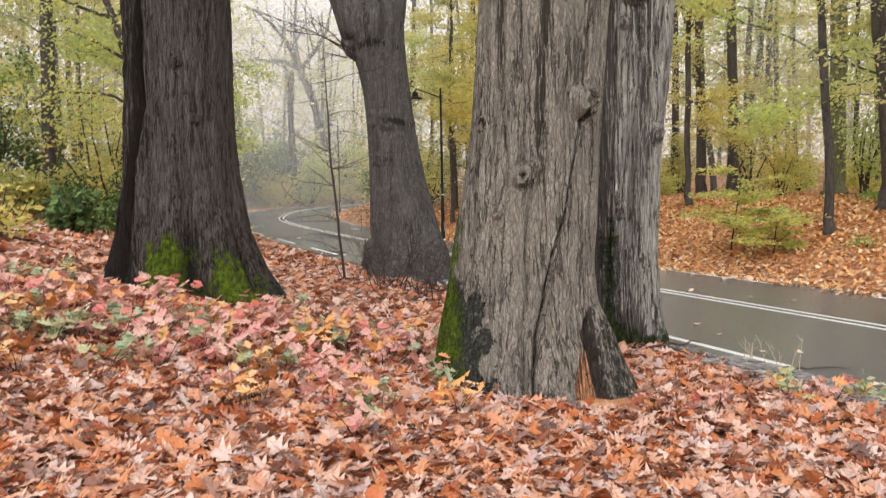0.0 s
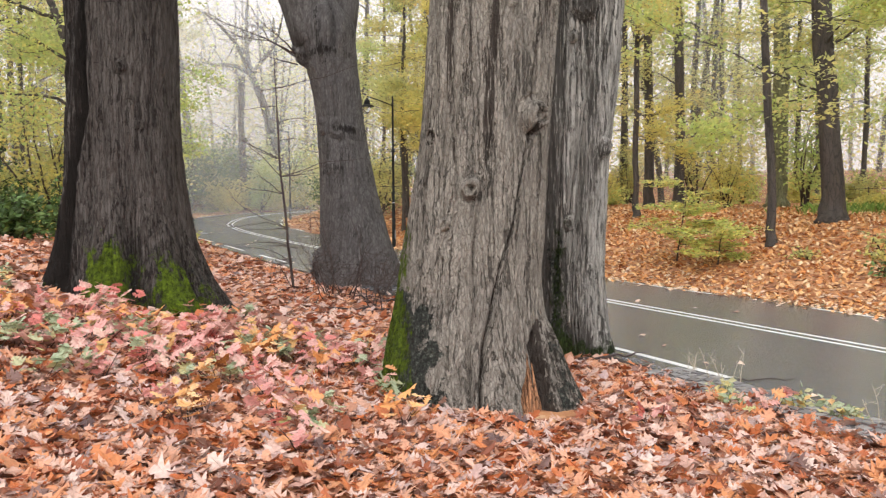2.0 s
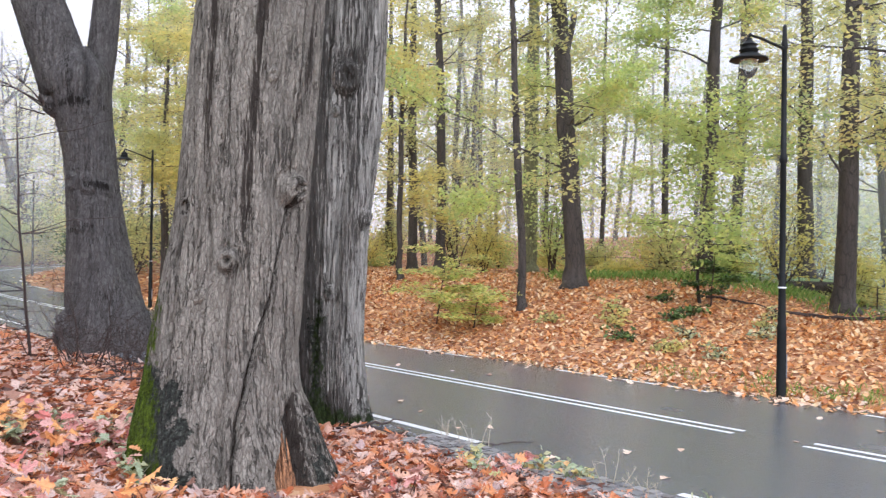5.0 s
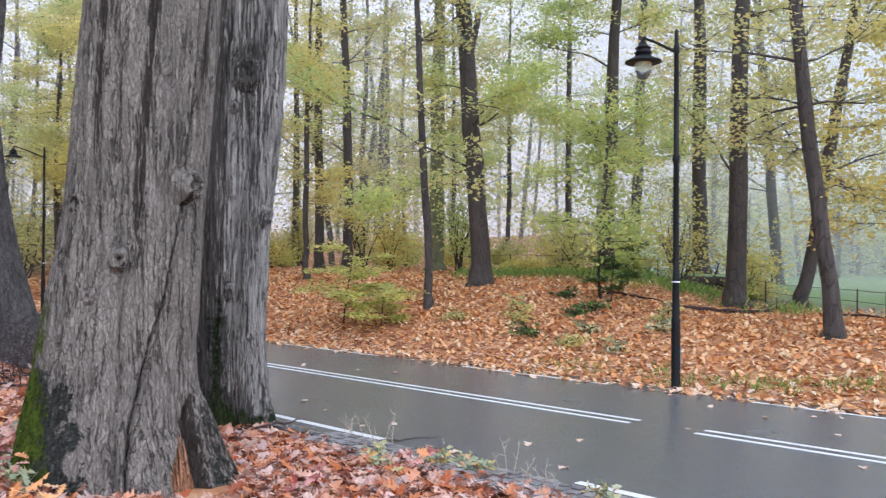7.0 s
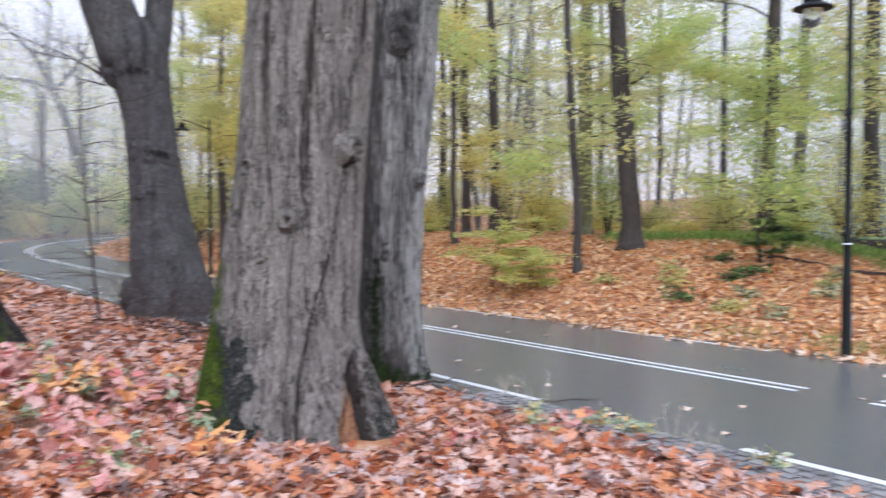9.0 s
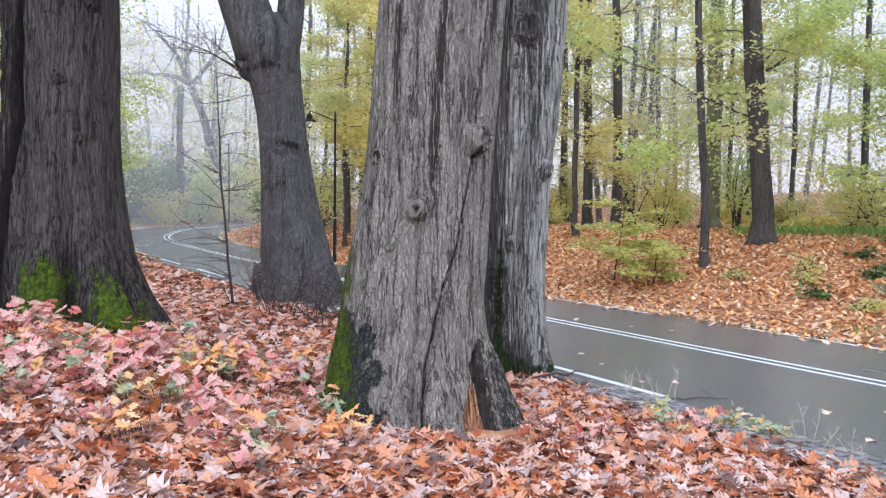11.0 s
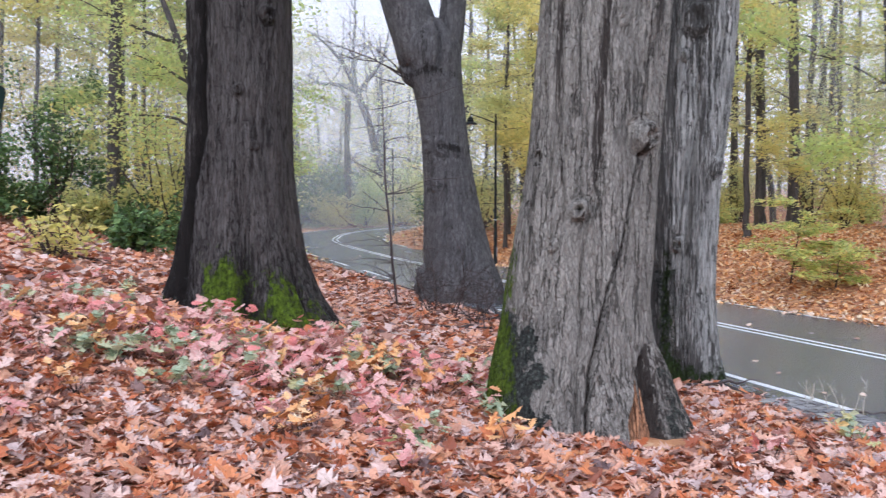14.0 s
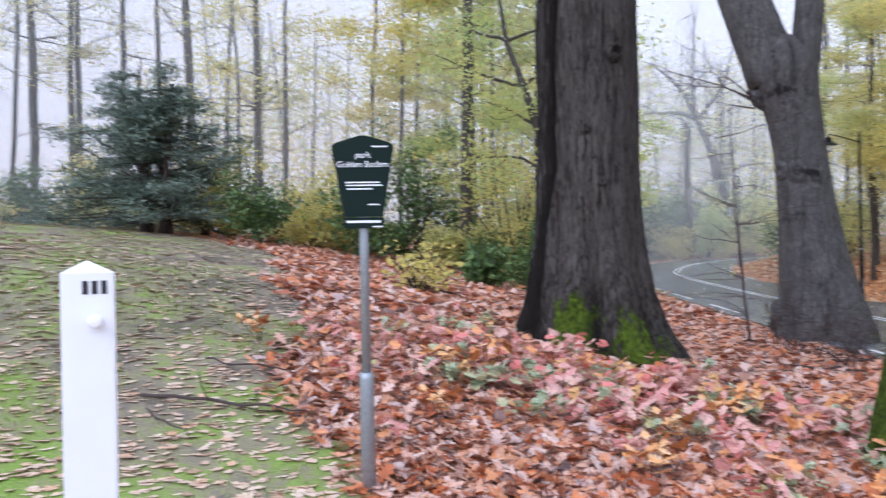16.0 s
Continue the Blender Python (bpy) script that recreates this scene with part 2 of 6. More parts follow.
def leafy(name, stops, shine=0.6, through=0.5, patch=0.0):
    """Leaves: a colour for every leaf, some light let through."""
    m, n, l, b = nodes(name)
    g = n.new("ShaderNodeNewGeometry")
    pick = g.outputs["Random Per Island"]
    if patch:
        clump = noise_out(n, l, coords(n, l, (1, 1, 1)), patch, 3, 0.6)
        pick = math_node(n, l, "ADD", math_node(n, l, "MULTIPLY", pick, 0.45), math_node(n, l, "MULTIPLY", math_node(n, l, "SUBTRACT", clump, 0.3), 1.5), True)
        pick = math_node(n, l, "SUBTRACT", pick, 0.05, True)
    c = ramp(n, l, pick, stops)
    mottle = noise_out(n, l, coords(n, l, (1, 1, 1)), 45.0, 4, 0.6)
    c = mix(n, l, ramp(n, l, mottle, [(0.4, 0.0), (0.75, 0.4)]), c, (0.12, 0.06, 0.02))
    l.new(c, b.inputs["Base Color"])
    b.inputs["Roughness"].default_value = shine
    b.inputs["Specular IOR Level"].default_value = 0.35
    t = node(n, l, "BsdfTranslucent", Color=mix(n, l, 0.4, c, (1.0, 1.0, 0.75), "SCREEN") if through > 0.4 else c)
    s = node(n, l, "MixShader", Fac=through)
    l.new(b.outputs[0], s.inputs[1])
    l.new(t.outputs[0], s.inputs[2])
    l.new(s.outputs[0], n["Material Output"].inputs[0])
    return m


def litter_piece(name, stops):
    """A fallen leaf that is an object of its own: colour by object."""
    m, n, l, b = nodes(name)
    o = n.new("ShaderNodeObjectInfo")
    c = ramp(n, l, o.outputs["Random"], stops)
    spots = noise_out(n, l, coords(n, l, (1, 1, 1)), 38.0, 5, 0.7)
    l.new(mix(n, l, ramp(n, l, spots, [(0.45, 0.0), (0.7, 0.5)]), c, (0.1, 0.04, 0.02)), b.inputs["Base Color"])
    b.inputs["Roughness"].default_value = 0.42
    return m


def plain(name, colour, rough=0.5, metal=0.0, wear=0.25, scale=20.0):
    m, n, l, b = nodes(name)
    f = noise_out(n, l, coords(n, l, (1, 1, 1)), scale, 6, 0.65)
    l.new(mix(n, l, ramp(n, l, f, [(0.4, 0.0), (0.75, wear)]), colour, tuple(0.4 * c for c in colour)), b.inputs["Base Color"])
    b.inputs["Roughness"].default_value, b.inputs["Metallic"].default_value = rough, metal
    bump(n, l, b, f, 0.15, 0.004)
    return m


RED_LITTER = [(0.0, (0.075, 0.03, 0.022)), (0.08, (0.30, 0.08, 0.035)), (0.2, (0.56, 0.16, 0.055)), (0.30, (0.64, 0.27, 0.11)), (0.42, (0.60, 0.36, 0.27)), (0.54, (0.72, 0.52, 0.45)),
              (0.64, (0.68, 0.28, 0.13)), (0.76, (0.74, 0.56, 0.48)), (0.84, (0.50, 0.36, 0.34)), (0.92, (0.66, 0.30, 0.16)), (0.97, (0.30, 0.17, 0.14)), (1.0, (0.12, 0.075, 0.075))]
ORANGE_LITTER = [(0.0, (0.24, 0.08, 0.035)), (0.2, (0.66, 0.26, 0.08)), (0.5, (0.80, 0.42, 0.16)), (0.75, (0.84, 0.54, 0.28)), (1.0, (0.86, 0.70, 0.47))]
TAN_LITTER = [(0.0, (0.46, 0.28, 0.18)), (0.25, (0.72, 0.52, 0.38)), (0.7, (0.80, 0.64, 0.50)), (1.0, (0.68, 0.40, 0.24))]
M_LITTER = leafy("fallen_leaf_red", RED_LITTER, 0.33, 0.1)
M_LITTER_ONE = litter_piece("fallen_leaf_single", RED_LITTER)
M_LITTER_ORANGE = leafy("fallen_leaf_orange", ORANGE_LITTER, 0.5, 0.08)
M_LITTER_TAN = leafy("fallen_leaf_tan", TAN_LITTER, 0.5, 0.08)
M_YELLOW = leafy("leaf_yellow", [(0.0, (0.38, 0.42, 0.09)), (0.3, (0.66, 0.60, 0.12)), (0.65, (0.82, 0.68, 0.15)), (0.9, (0.84, 0.60, 0.14)), (1.0, (0.80, 0.44, 0.13))], patch=0.7)
M_LIME = leafy("leaf_lime", [(0.0, (0.22, 0.36, 0.07)), (0.3, (0.42, 0.56, 0.11)), (0.6, (0.62, 0.68, 0.16)), (0.85, (0.80, 0.70, 0.17)), (1.0, (0.84, 0.60, 0.15))], patch=0.7)
M_OLIVE = leafy("leaf_olive", [(0.0, (0.26, 0.33, 0.11)), (0.35, (0.50, 0.52, 0.15)), (0.65, (0.72, 0.64, 0.18)), (0.85, (0.80, 0.60, 0.18)), (1.0, (0.78, 0.46, 0.17))], patch=0.7)
M_BEECH = leafy("leaf_young_beech", [(0.0, (0.34, 0.46, 0.08)), (0.5, (0.60, 0.64, 0.13)), (0.85, (0.78, 0.66, 0.16)), (1.0, (0.8, 0.52, 0.14))], 0.5, 0.5)
M_STRAW = plain("dry_straw", (0.50, 0.42, 0.30), 0.8, 0, 0.3, 40)
M_GRAVEL = plain("gravel_grey", (0.26, 0.25, 0.25), 0.8, 0, 0.6, 60)
M_SETT = litter_piece("worn_granite_sett", [(0.0, (0.15, 0.15, 0.155)), (0.5, (0.22, 0.22, 0.225)), (1.0, (0.32, 0.31, 0.30))])
M_GREEN = leafy("leaf_green", [(0.0, (0.03, 0.07, 0.02)), (0.6, (0.09, 0.18, 0.05)), (1.0, (0.18, 0.28, 0.08))], 0.4, 0.2)
# yew greens lightened and blued: mist haze put into the colour
M_NEEDLE = leafy("leaf_hazed_evergreen", [(0.0, (0.06, 0.095, 0.075)), (0.6, (0.13, 0.19, 0.15)), (1.0, (0.24, 0.30, 0.23))], 0.5, 0.1)
M_PINK = leafy("leaf_pink", [(0.0, (0.70, 0.20, 0.17)), (0.3, (0.80, 0.40, 0.36)), (0.6, (0.82, 0.55, 0.47)), (0.68, (0.84, 0.42, 0.18)), (0.84, (0.80, 0.32, 0.14)), (0.92, (0.70, 0.62, 0.24)), (1.0, (0.46, 0.54, 0.30))], 0.4, 0.25)
M_PALE = leafy("leaf_pale_green", [(0.0, (0.26, 0.36, 0.20)), (0.4, (0.48, 0.54, 0.36)), (0.7, (0.66, 0.62, 0.34)), (0.85, (0.74, 0.60, 0.20)), (1.0, (0.74, 0.38, 0.18))], 0.4, 0.25)
M_BARE = old_bark("grey_weathered_wood", (0.358, 0.322, 0.275), (0.13, 0.113, 0.092), (0.040, 0.030, 0.024), (0.13, 0.195, 0.012), 42.0, 0.30, 0.8, 0.0, 0.6, (0.50, 0.25, 0.13))
M_BARE_TWO = old_bark("grey_weathered_wood_wet", (0.52, 0.49, 0.44), (0.13, 0.118, 0.10), (0.078, 0.070, 0.061), (0.045, 0.07, 0.016), 26.0, 0.10, 0.9, 0.0, 0.5)
M_OAK = old_bark("dark_wet_bark", (0.116, 0.103, 0.092), (0.036, 0.022, 0.018), (0.014, 0.010, 0.008), (0.14, 0.21, 0.010), 30.0, 0.14, 0.8, 0.8, 0.6)
M_OAK_TWO = old_bark("dark_wet_bark_leaning", (0.152, 0.141, 0.135), (0.054, 0.046, 0.043), (0.022, 0.018, 0.016), (0.06, 0.09, 0.03), 22.0, 0.35, 0.5, 0.6, 0.6)
M_BARK = bark("woodland_bark", (0.075, 0.06, 0.05), (0.028, 0.022, 0.018), (0.014, 0.011, 0.01))
M_LICHEN = bark("lichen_bark", (0.20, 0.20, 0.10), (0.08, 0.08, 0.04), (0.05, 0.05, 0.03), 0.64)
M_TWIG = plain("twig_bark", (0.055, 0.035, 0.03), 0.8, 0, 0.4, 30)
M_HEART = bark("rotten_heartwood", (0.42, 0.20, 0.095), (0.12, 0.05, 0.025), (0.05, 0.025, 0.018), 0.6, 0.08, 20.0)
M_PAINT = plain("road_paint", (0.78, 0.78, 0.76), 0.55, 0, 0.5, 40)
M_LAMP = plain("black_lamp_paint", (0.010, 0.011, 0.011), 0.6, 0.0, 0.3, 30)
M_LAMP.node_tree.nodes["Principled BSDF"].inputs["Specular IOR Level"].default_value = 0.25
M_ZINC = plain("galvanised_steel", (0.36, 0.39, 0.42), 0.5, 0.6, 0.4, 45)
M_WHITE = plain("white_post_paint", (0.82, 0.83, 0.86), 0.35, 0, 0.06, 6)
M_SIGN = plain("dark_green_enamel", (0.006, 0.016, 0.013), 0.65, 0, 0.15, 8)
M_SIGN.node_tree.nodes["Principled BSDF"].inputs["Specular IOR Level"].default_value = 0.15
M_LETTER = plain("white_lettering", (0.85, 0.87, 0.88), 0.5, 0, 0.05, 30)
M_BLACK = plain("black_numerals", (0.015, 0.015, 0.017), 0.5, 0, 0.1, 30)


def asphalt():
    m, n, l, b = nodes("wet_asphalt")
    v = coords(n, l, (1, 1, 1))
    grit, patch = noise_out(n, l, v, 160.0, 3, 0.7), noise_out(n, l, v, 0.5, 4, 0.5)
    c = ramp(n, l, grit, [(0.3, (0.085, 0.089, 0.098)), (0.7, (0.155, 0.16, 0.172))])
    c = mix(n, l, ramp(n, l, noise_out(n, l, v, 34.0, 6, 0.75), [(0.42, 0.5), (0.52, 0.0)]), c, (0.05, 0.052, 0.058))
    c = mix(n, l, ramp(n, l, noise_out(n, l, v, 70.0, 3, 0.7), [(0.64, 0.0), (0.70, 0.6)]), c, (0.30, 0.30, 0.31))
    l.new(mix(n, l, ramp(n, l, patch, [(0.3, 0.0), (0.75, 0.6)]), c, (0.115, 0.12, 0.13)), b.inputs["Base Color"])
    l.new(ramp(n, l, patch, [(0.3, 0.22), (0.8, 0.29)]), b.inputs["Roughness"])
    b.inputs["Specular IOR Level"].default_value = 0.7
    bump(n, l, b, grit, 0.25, 0.004)
    return m


def soil():
    m, n, l, b = nodes("leaf_mould_and_grass")
    v = coords(n, l, (1, 1, 1))
    cell = node(n, l, "TexVoronoi", Vector=v, Scale=9.0)
    mould = ramp(n, l, cell.outputs["Color"], [(0.0, (0.12, 0.05, 0.03)), (0.4, (0.34, 0.14, 0.06)), (0.7, (0.52, 0.25, 0.11)), (1.0, (0.60, 0.38, 0.22))])
    worn = math_node(n, l, "ADD", math_node(n, l, "MULTIPLY", noise_out(n, l, v, 1.1, 6, 0.65), 0.7), math_node(n, l, "MULTIPLY", noise_out(n, l, v, 9.0, 6, 0.75), 0.3))
    worn = math_node(n, l, "SUBTRACT", worn, math_node(n, l, "MULTIPLY", attribute(n, "worn"), 0.06))
    turf = ramp(n, l, worn, [(0.37, (0.12, 0.095, 0.075)), (0.43, (0.25, 0.205, 0.15)), (0.49, (0.30, 0.27, 0.15)), (0.545, (0.26, 0.34, 0.07)), (0.64, (0.21, 0.35, 0.03))])
    meadow = n.new("ShaderNodeAttribute")
    meadow.attribute_name = "meadow"
    turf = mix(n, l, meadow.outputs["Fac"], turf, (0.20, 0.30, 0.12))
    fine = noise_out(n, l, v, 60.0, 5, 0.7)
    turf = mix(n, l, ramp(n, l, fine, [(0.35, 0.55), (0.6, 0.0)]), turf, (0.05, 0.05, 0.025))
    a = n.new("ShaderNodeAttribute")
    a.attribute_name = "turf"
    k = math_node(n, l, "ADD", a.outputs["Fac"], math_node(n, l, "MULTIPLY", math_node(n, l, "SUBTRACT", noise_out(n, l, v, 1.6, 6, 0.65), 0.5), 0.9))
    l.new(mix(n, l, ramp(n, l, k, [(0.45, 0.0), (0.6, 1.0)]), mould, turf), b.inputs["Base Color"])
    b.inputs["Roughness"].default_value = 0.85
    bump(n, l, b, fine, 0.6, 0.02)
    return m


def haze(name, thick):
    """Stand-in for thin mist: mostly clear, scattering a little of the sky's light."""
    m, n, l, b = nodes(name)
    v = coords(n, l, (1, 1, 1))
    d, t, c = node(n, l, "BsdfDiffuse", Color=(0.93, 0.95, 0.97, 1)), node(n, l, "BsdfTranslucent", Color=(0.93, 0.95, 0.97, 1)), n.new("ShaderNodeBsdfTransparent")
    s, o = node(n, l, "MixShader", Fac=0.5), node(n, l, "MixShader", Fac=0.2)
    l.new(d.outputs[0], s.inputs[1]), l.new(t.outputs[0], s.inputs[2])
    l.new(math_node(n, l, "MULTIPLY", ramp(n, l, noise_out(n, l, v, 0.05, 3, 0.5), [(0.3, thick * 0.75), (0.7, thick * 1.25)]), attribute(n, "fade")), o.inputs[0])
    l.new(c.outputs[0], o.inputs[1]), l.new(s.outputs[0], o.inputs[2])
    l.new(o.outputs[0], n["Material Output"].inputs[0])
    return m


M_ROAD, M_SOIL, M_MIST, M_SKY_VEIL = asphalt(), soil(), haze("thin_mist", MIST), haze("sky_dimming_veil", 0.45)

# ---- mesh helpers ----
TABLE = np.random.RandomState(5).rand(32, 32, 32)


def vnoise(x, y, z):
    """Smooth value noise from -1 to 1."""
    out = 0
    i, j, k = np.floor(x).astype(int), np.floor(y).astype(int), np.floor(z).astype(int)
    fx, fy, fz = x - i, y - j, z - k
    fx, fy, fz = fx * fx * (3 - 2 * fx), fy * fy * (3 - 2 * fy), fz * fz * (3 - 2 * fz)
    for a in (0, 1):
        for b in (0, 1):
            for c in (0, 1):
                w = (fx if a else 1 - fx) * (fy if b else 1 - fy) * (fz if c else 1 - fz)
                out = out + w * TABLE[(i + a) % 32, (j + b) % 32, (k + c) % 32]
    return 2 * out - 1


def mesh_of(name, verts, faces, smooth_shade=True):
    me = bpy.data.meshes.new(name)
    me.from_pydata(np.asarray(verts, float).tolist(), [], faces.tolist() if hasattr(faces, "tolist") else faces)
    me.polygons.foreach_set("use_smooth", [smooth_shade] * len(me.polygons))
    me.update()
    return me


def part(name, me, material, parent, label="", place=None):
    """One mesh object under a thing or a part."""
    if isinstance(me, bmesh.types.BMesh):
        bm, me = me, bpy.data.meshes.new(name)
        bm.to_mesh(me)
        bm.free()
    if not me.materials:
        me.materials.append(material)
    ob = new(name, me)
    ob.parent = parent
    if place is not None:
        ob.matrix_basis = place
    return tagged(ob, label)


def thing(name, place, label, category, group="", kind=""):
    ob = new(name)
    ob.empty_display_size = 0.2
    ob.matrix_world = place if isinstance(place, Matrix) else Matrix.Translation(place)
    return tagged(ob, label, category, group, kind)


def ground_at(x, y):
    return float(land(x, y)[0])


class Wood:
    """Gathers tapered tubes into one mesh."""

    def __init__(self):
        self.v, self.f = [], []

    def tube(self, path, radii, sides=7):
        p = np.asarray(path, float)
        n = len(p)
        r = np.interp(np.linspace(0, 1, n), np.linspace(0, 1, len(radii)), radii)
        d = np.gradient(p, axis=0)
        d /= np.linalg.norm(d, axis=1)[:, None] + 1e-9
        side = np.cross(d, [0.31, 0.17, 0.93] if abs(d[0, 2]) < 0.9 else [1.0, 0.1, 0.0])
        side /= np.linalg.norm(side, axis=1)[:, None] + 1e-9
        up = np.cross(d, side)
        a = np.arange(sides) * 2 * np.pi / sides
        ring = p[:, None] + r[:, None, None] * (np.cos(a)[None, :, None] * side[:, None] + np.sin(a)[None, :, None] * up[:, None])
        at = sum(len(q) for q in self.v)
        self.v.append(ring.reshape(-1, 3))
        for i in range(n - 1):
            for j in range(sides):
                k = (j + 1) % sides
                self.f.append((at + i * sides + j, at + i * sides + k, at + (i + 1) * sides + k, at + (i + 1) * sides + j))
        self.f.append(tuple(at + (n - 1) * sides + j for j in range(sides)))
        self.f.append(tuple(at + j for j in reversed(range(sides))))

    def mesh(self, name):
        return mesh_of(name, np.vstack(self.v), self.f)


def wander(rng, start, way, length, n, sway, lift=0.0):
    """A crooked path."""
    p, d, out = np.array(start, float), np.array(way, float), []
    d /= np.linalg.norm(d)
    for i in range(n + 1):
        out.append(p.copy())
        d = d + rng.normal(0, sway, 3) + np.array([0, 0, lift])
        d /= np.linalg.norm(d)
        p = p + d * length / n
    return np.array(out)


def leaf_mesh(name, points, size, rng, flat=0.5, droop=0.0):
    """Many small pointed leaves, each folded a little along its middle."""
    n = len(points)
    s = size * rng.uniform(0.65, 1.35, n)[:, None]
    a = rng.normal(0, 1, (n, 3))
    a[:, 2] = a[:, 2] * (1 - flat) - droop
    a /= np.linalg.norm(a, axis=1)[:, None]
    b = rng.normal(0, 1, (n, 3))
    b[:, 2] *= 1 - flat
    b -= (b * a).sum(1)[:, None] * a
    b /= np.linalg.norm(b, axis=1)[:, None] + 1e-9
    c = np.cross(a, b)
    p = np.asarray(points)
    v = np.stack([p - a * s * 0.55, p + b * s * 0.32 + c * s * 0.1 - a * s * 0.05, p + a * s * 0.55, p - b * s * 0.32 + c * s * 0.1 - a * s * 0.05], 1).reshape(-1, 3)
    i = np.arange(n)[:, None] * 4
    f = np.hstack([i, i + 1, i + 2, i + 3])
    return mesh_of(name, v, f, False)


# outline of half a lobed oak leaf: along, across
LOBES = [(0.1, 0.05), (0.2, 0.2), (0.29, 0.08), (0.43, 0.33), (0.52, 0.13), (0.68, 0.38), (0.75, 0.14), (0.87, 0.2)]


def oak_leaf(rng, simple=False):
    """A curled fallen leaf one unit long: points and faces, a face for each half."""
    half = [q for i, q in enumerate(LOBES) if not simple or i in (1, 3, 4, 5)]
    k = len(half)
    wide = rng.uniform(0.8, 1.15)
    pts = [(-0.5, 0.0), (0.0, 0.0), (0.5, 0.0)] + [(x - 0.5, w * wide) for x, w in half] + [(x - 0.5, -w * wide * rng.uniform(0.85, 1.1)) for x, w in half]
    bend, cup, twist = rng.normal(0.1, 0.25), rng.normal(0.15, 0.35), rng.normal(0, 0.2)
    v = np.array([(x, y, bend * x * x + cup * y * y * 1.6 + twist * x * y + 0.03 * rng.normal()) for x, y in pts])
    return v, [(0, 1, 2, *range(k + 2, 2, -1)), (2, 1, 0, *range(k + 3, 2 * k + 3))]


def litter_mesh(name, points, size, rng, simple=False, tilt=0.35, raise_by=0.015, curl=1.0):
    """Fallen oak leaves joined into one mesh."""
    kinds = [oak_leaf(rng, simple) for _ in range(14)]
    vs, fs, at = [], [], 0
    pick = rng.randint(0, 14, len(points))
    for k, (v, f) in enumerate(kinds):
        p = points[pick == k]
        n = len(p)
        if not n:
            continue
        yaw, ax, ay = rng.uniform(0, 6.283, n), rng.normal(0, tilt, n), rng.normal(0, tilt, n)
        s = size * rng.uniform(0.6, 1.3, n)
        x = v[None, :, 0] * np.cos(yaw)[:, None] - v[None, :, 1] * np.sin(yaw)[:, None]
        y = v[None, :, 0] * np.sin(yaw)[:, None] + v[None, :, 1] * np.cos(yaw)[:, None]
        z = v[None, :, 2] * curl + x * ax[:, None] + y * ay[:, None]
        q = np.stack([x, y, z], 2) * s[:, None, None]
        q[:, :, 2] -= q[:, :, 2].min(1)[:, None] * 0.6
        q += p[:, None, :]
        q[:, :, 2] += rng.uniform(0, raise_by, n)[:, None]
        vs.append(q.reshape(-1, 3))
        base = (at + np.arange(n) * len(v))[:, None, None]
        fs.append((base + np.array(f)[None]).reshape(-1, len(f[0])))
        at += n * len(v)
    return mesh_of(name, np.vstack(vs), np.vstack(fs), False)


# ---- ground: one sheet to the horizon ----
def graded(a, b, step, end, growth=1.18):
    inner = list(np.arange(a, b + 1e-6, step))
    lo, hi, s = inner[0], inner[-1], step
    left, right = [], []
    while hi < end:
        s *= growth
        hi, lo = hi + s, lo - s
        right.append(hi), left.append(lo)
    return np.array(left[::-1] + inner + right)


def lawn_side(x, y):
    """How far into the lawn a point lies from the edge of the leaf carpet."""
    return (-2.55 - np.where(y < 4.4, 0.42, 0.74) * (y - 4.4)) - x


def litter_cover(x, y):
    """Where the fallen leaves lie thick (1) or thin (0): thick under the old trees and along the road, thin on the lawn."""
    return 1 - smooth(0.0, 0.9, lawn_side(x, y) + 0.3 * np.sin(1.9 * y)) * smooth(18.5, 16.0, y + 0.3 * (x + 14))


def build_ground():
    gx, gy = graded(-9.0, 15.0, 0.3, 900), graded(0.0, 24.0, 0.3, 900)
    x, y = [a.ravel() for a in np.meshgrid(gx, gy)]
    z = land(x, y)
    n, m = len(gx), len(gy)
    i = (np.arange(m - 1)[:, None] * n + np.arange(n - 1)[None]).ravel()
    me = mesh_of("ground", np.stack([x, y, z], 1), np.stack([i, i + 1, i + n + 1, i + n], 1))
    d, u = road_frame(x, y)
    field = smooth(12.5, 14, d) * smooth(-2, 1, x - 0.8 * y)
    verge = smooth(-4.3, -5.2, d) * smooth(-13, -10, d) * smooth(37, 42, u)
    turf = np.maximum(np.maximum(1 - litter_cover(x, y), field), 0.75 * verge)
    me.attributes.new("worn", "FLOAT", "POINT").data.foreach_set("value", smooth(5.0, 6.2, y) * smooth(3.8, 2.2, lawn_side(x, y)) * (1 - verge))
    me.attributes.new("turf", "FLOAT", "POINT").data.foreach_set("value", turf)
    me.attributes.new("meadow", "FLOAT", "POINT").data.foreach_set("value", field * smooth(15, 18, d))
    me.materials.append(M_SOIL)
    tagged(new("ground", me), "leaf-covered woodland floor with a mossy lawn beside it", "ground", kind="structure")


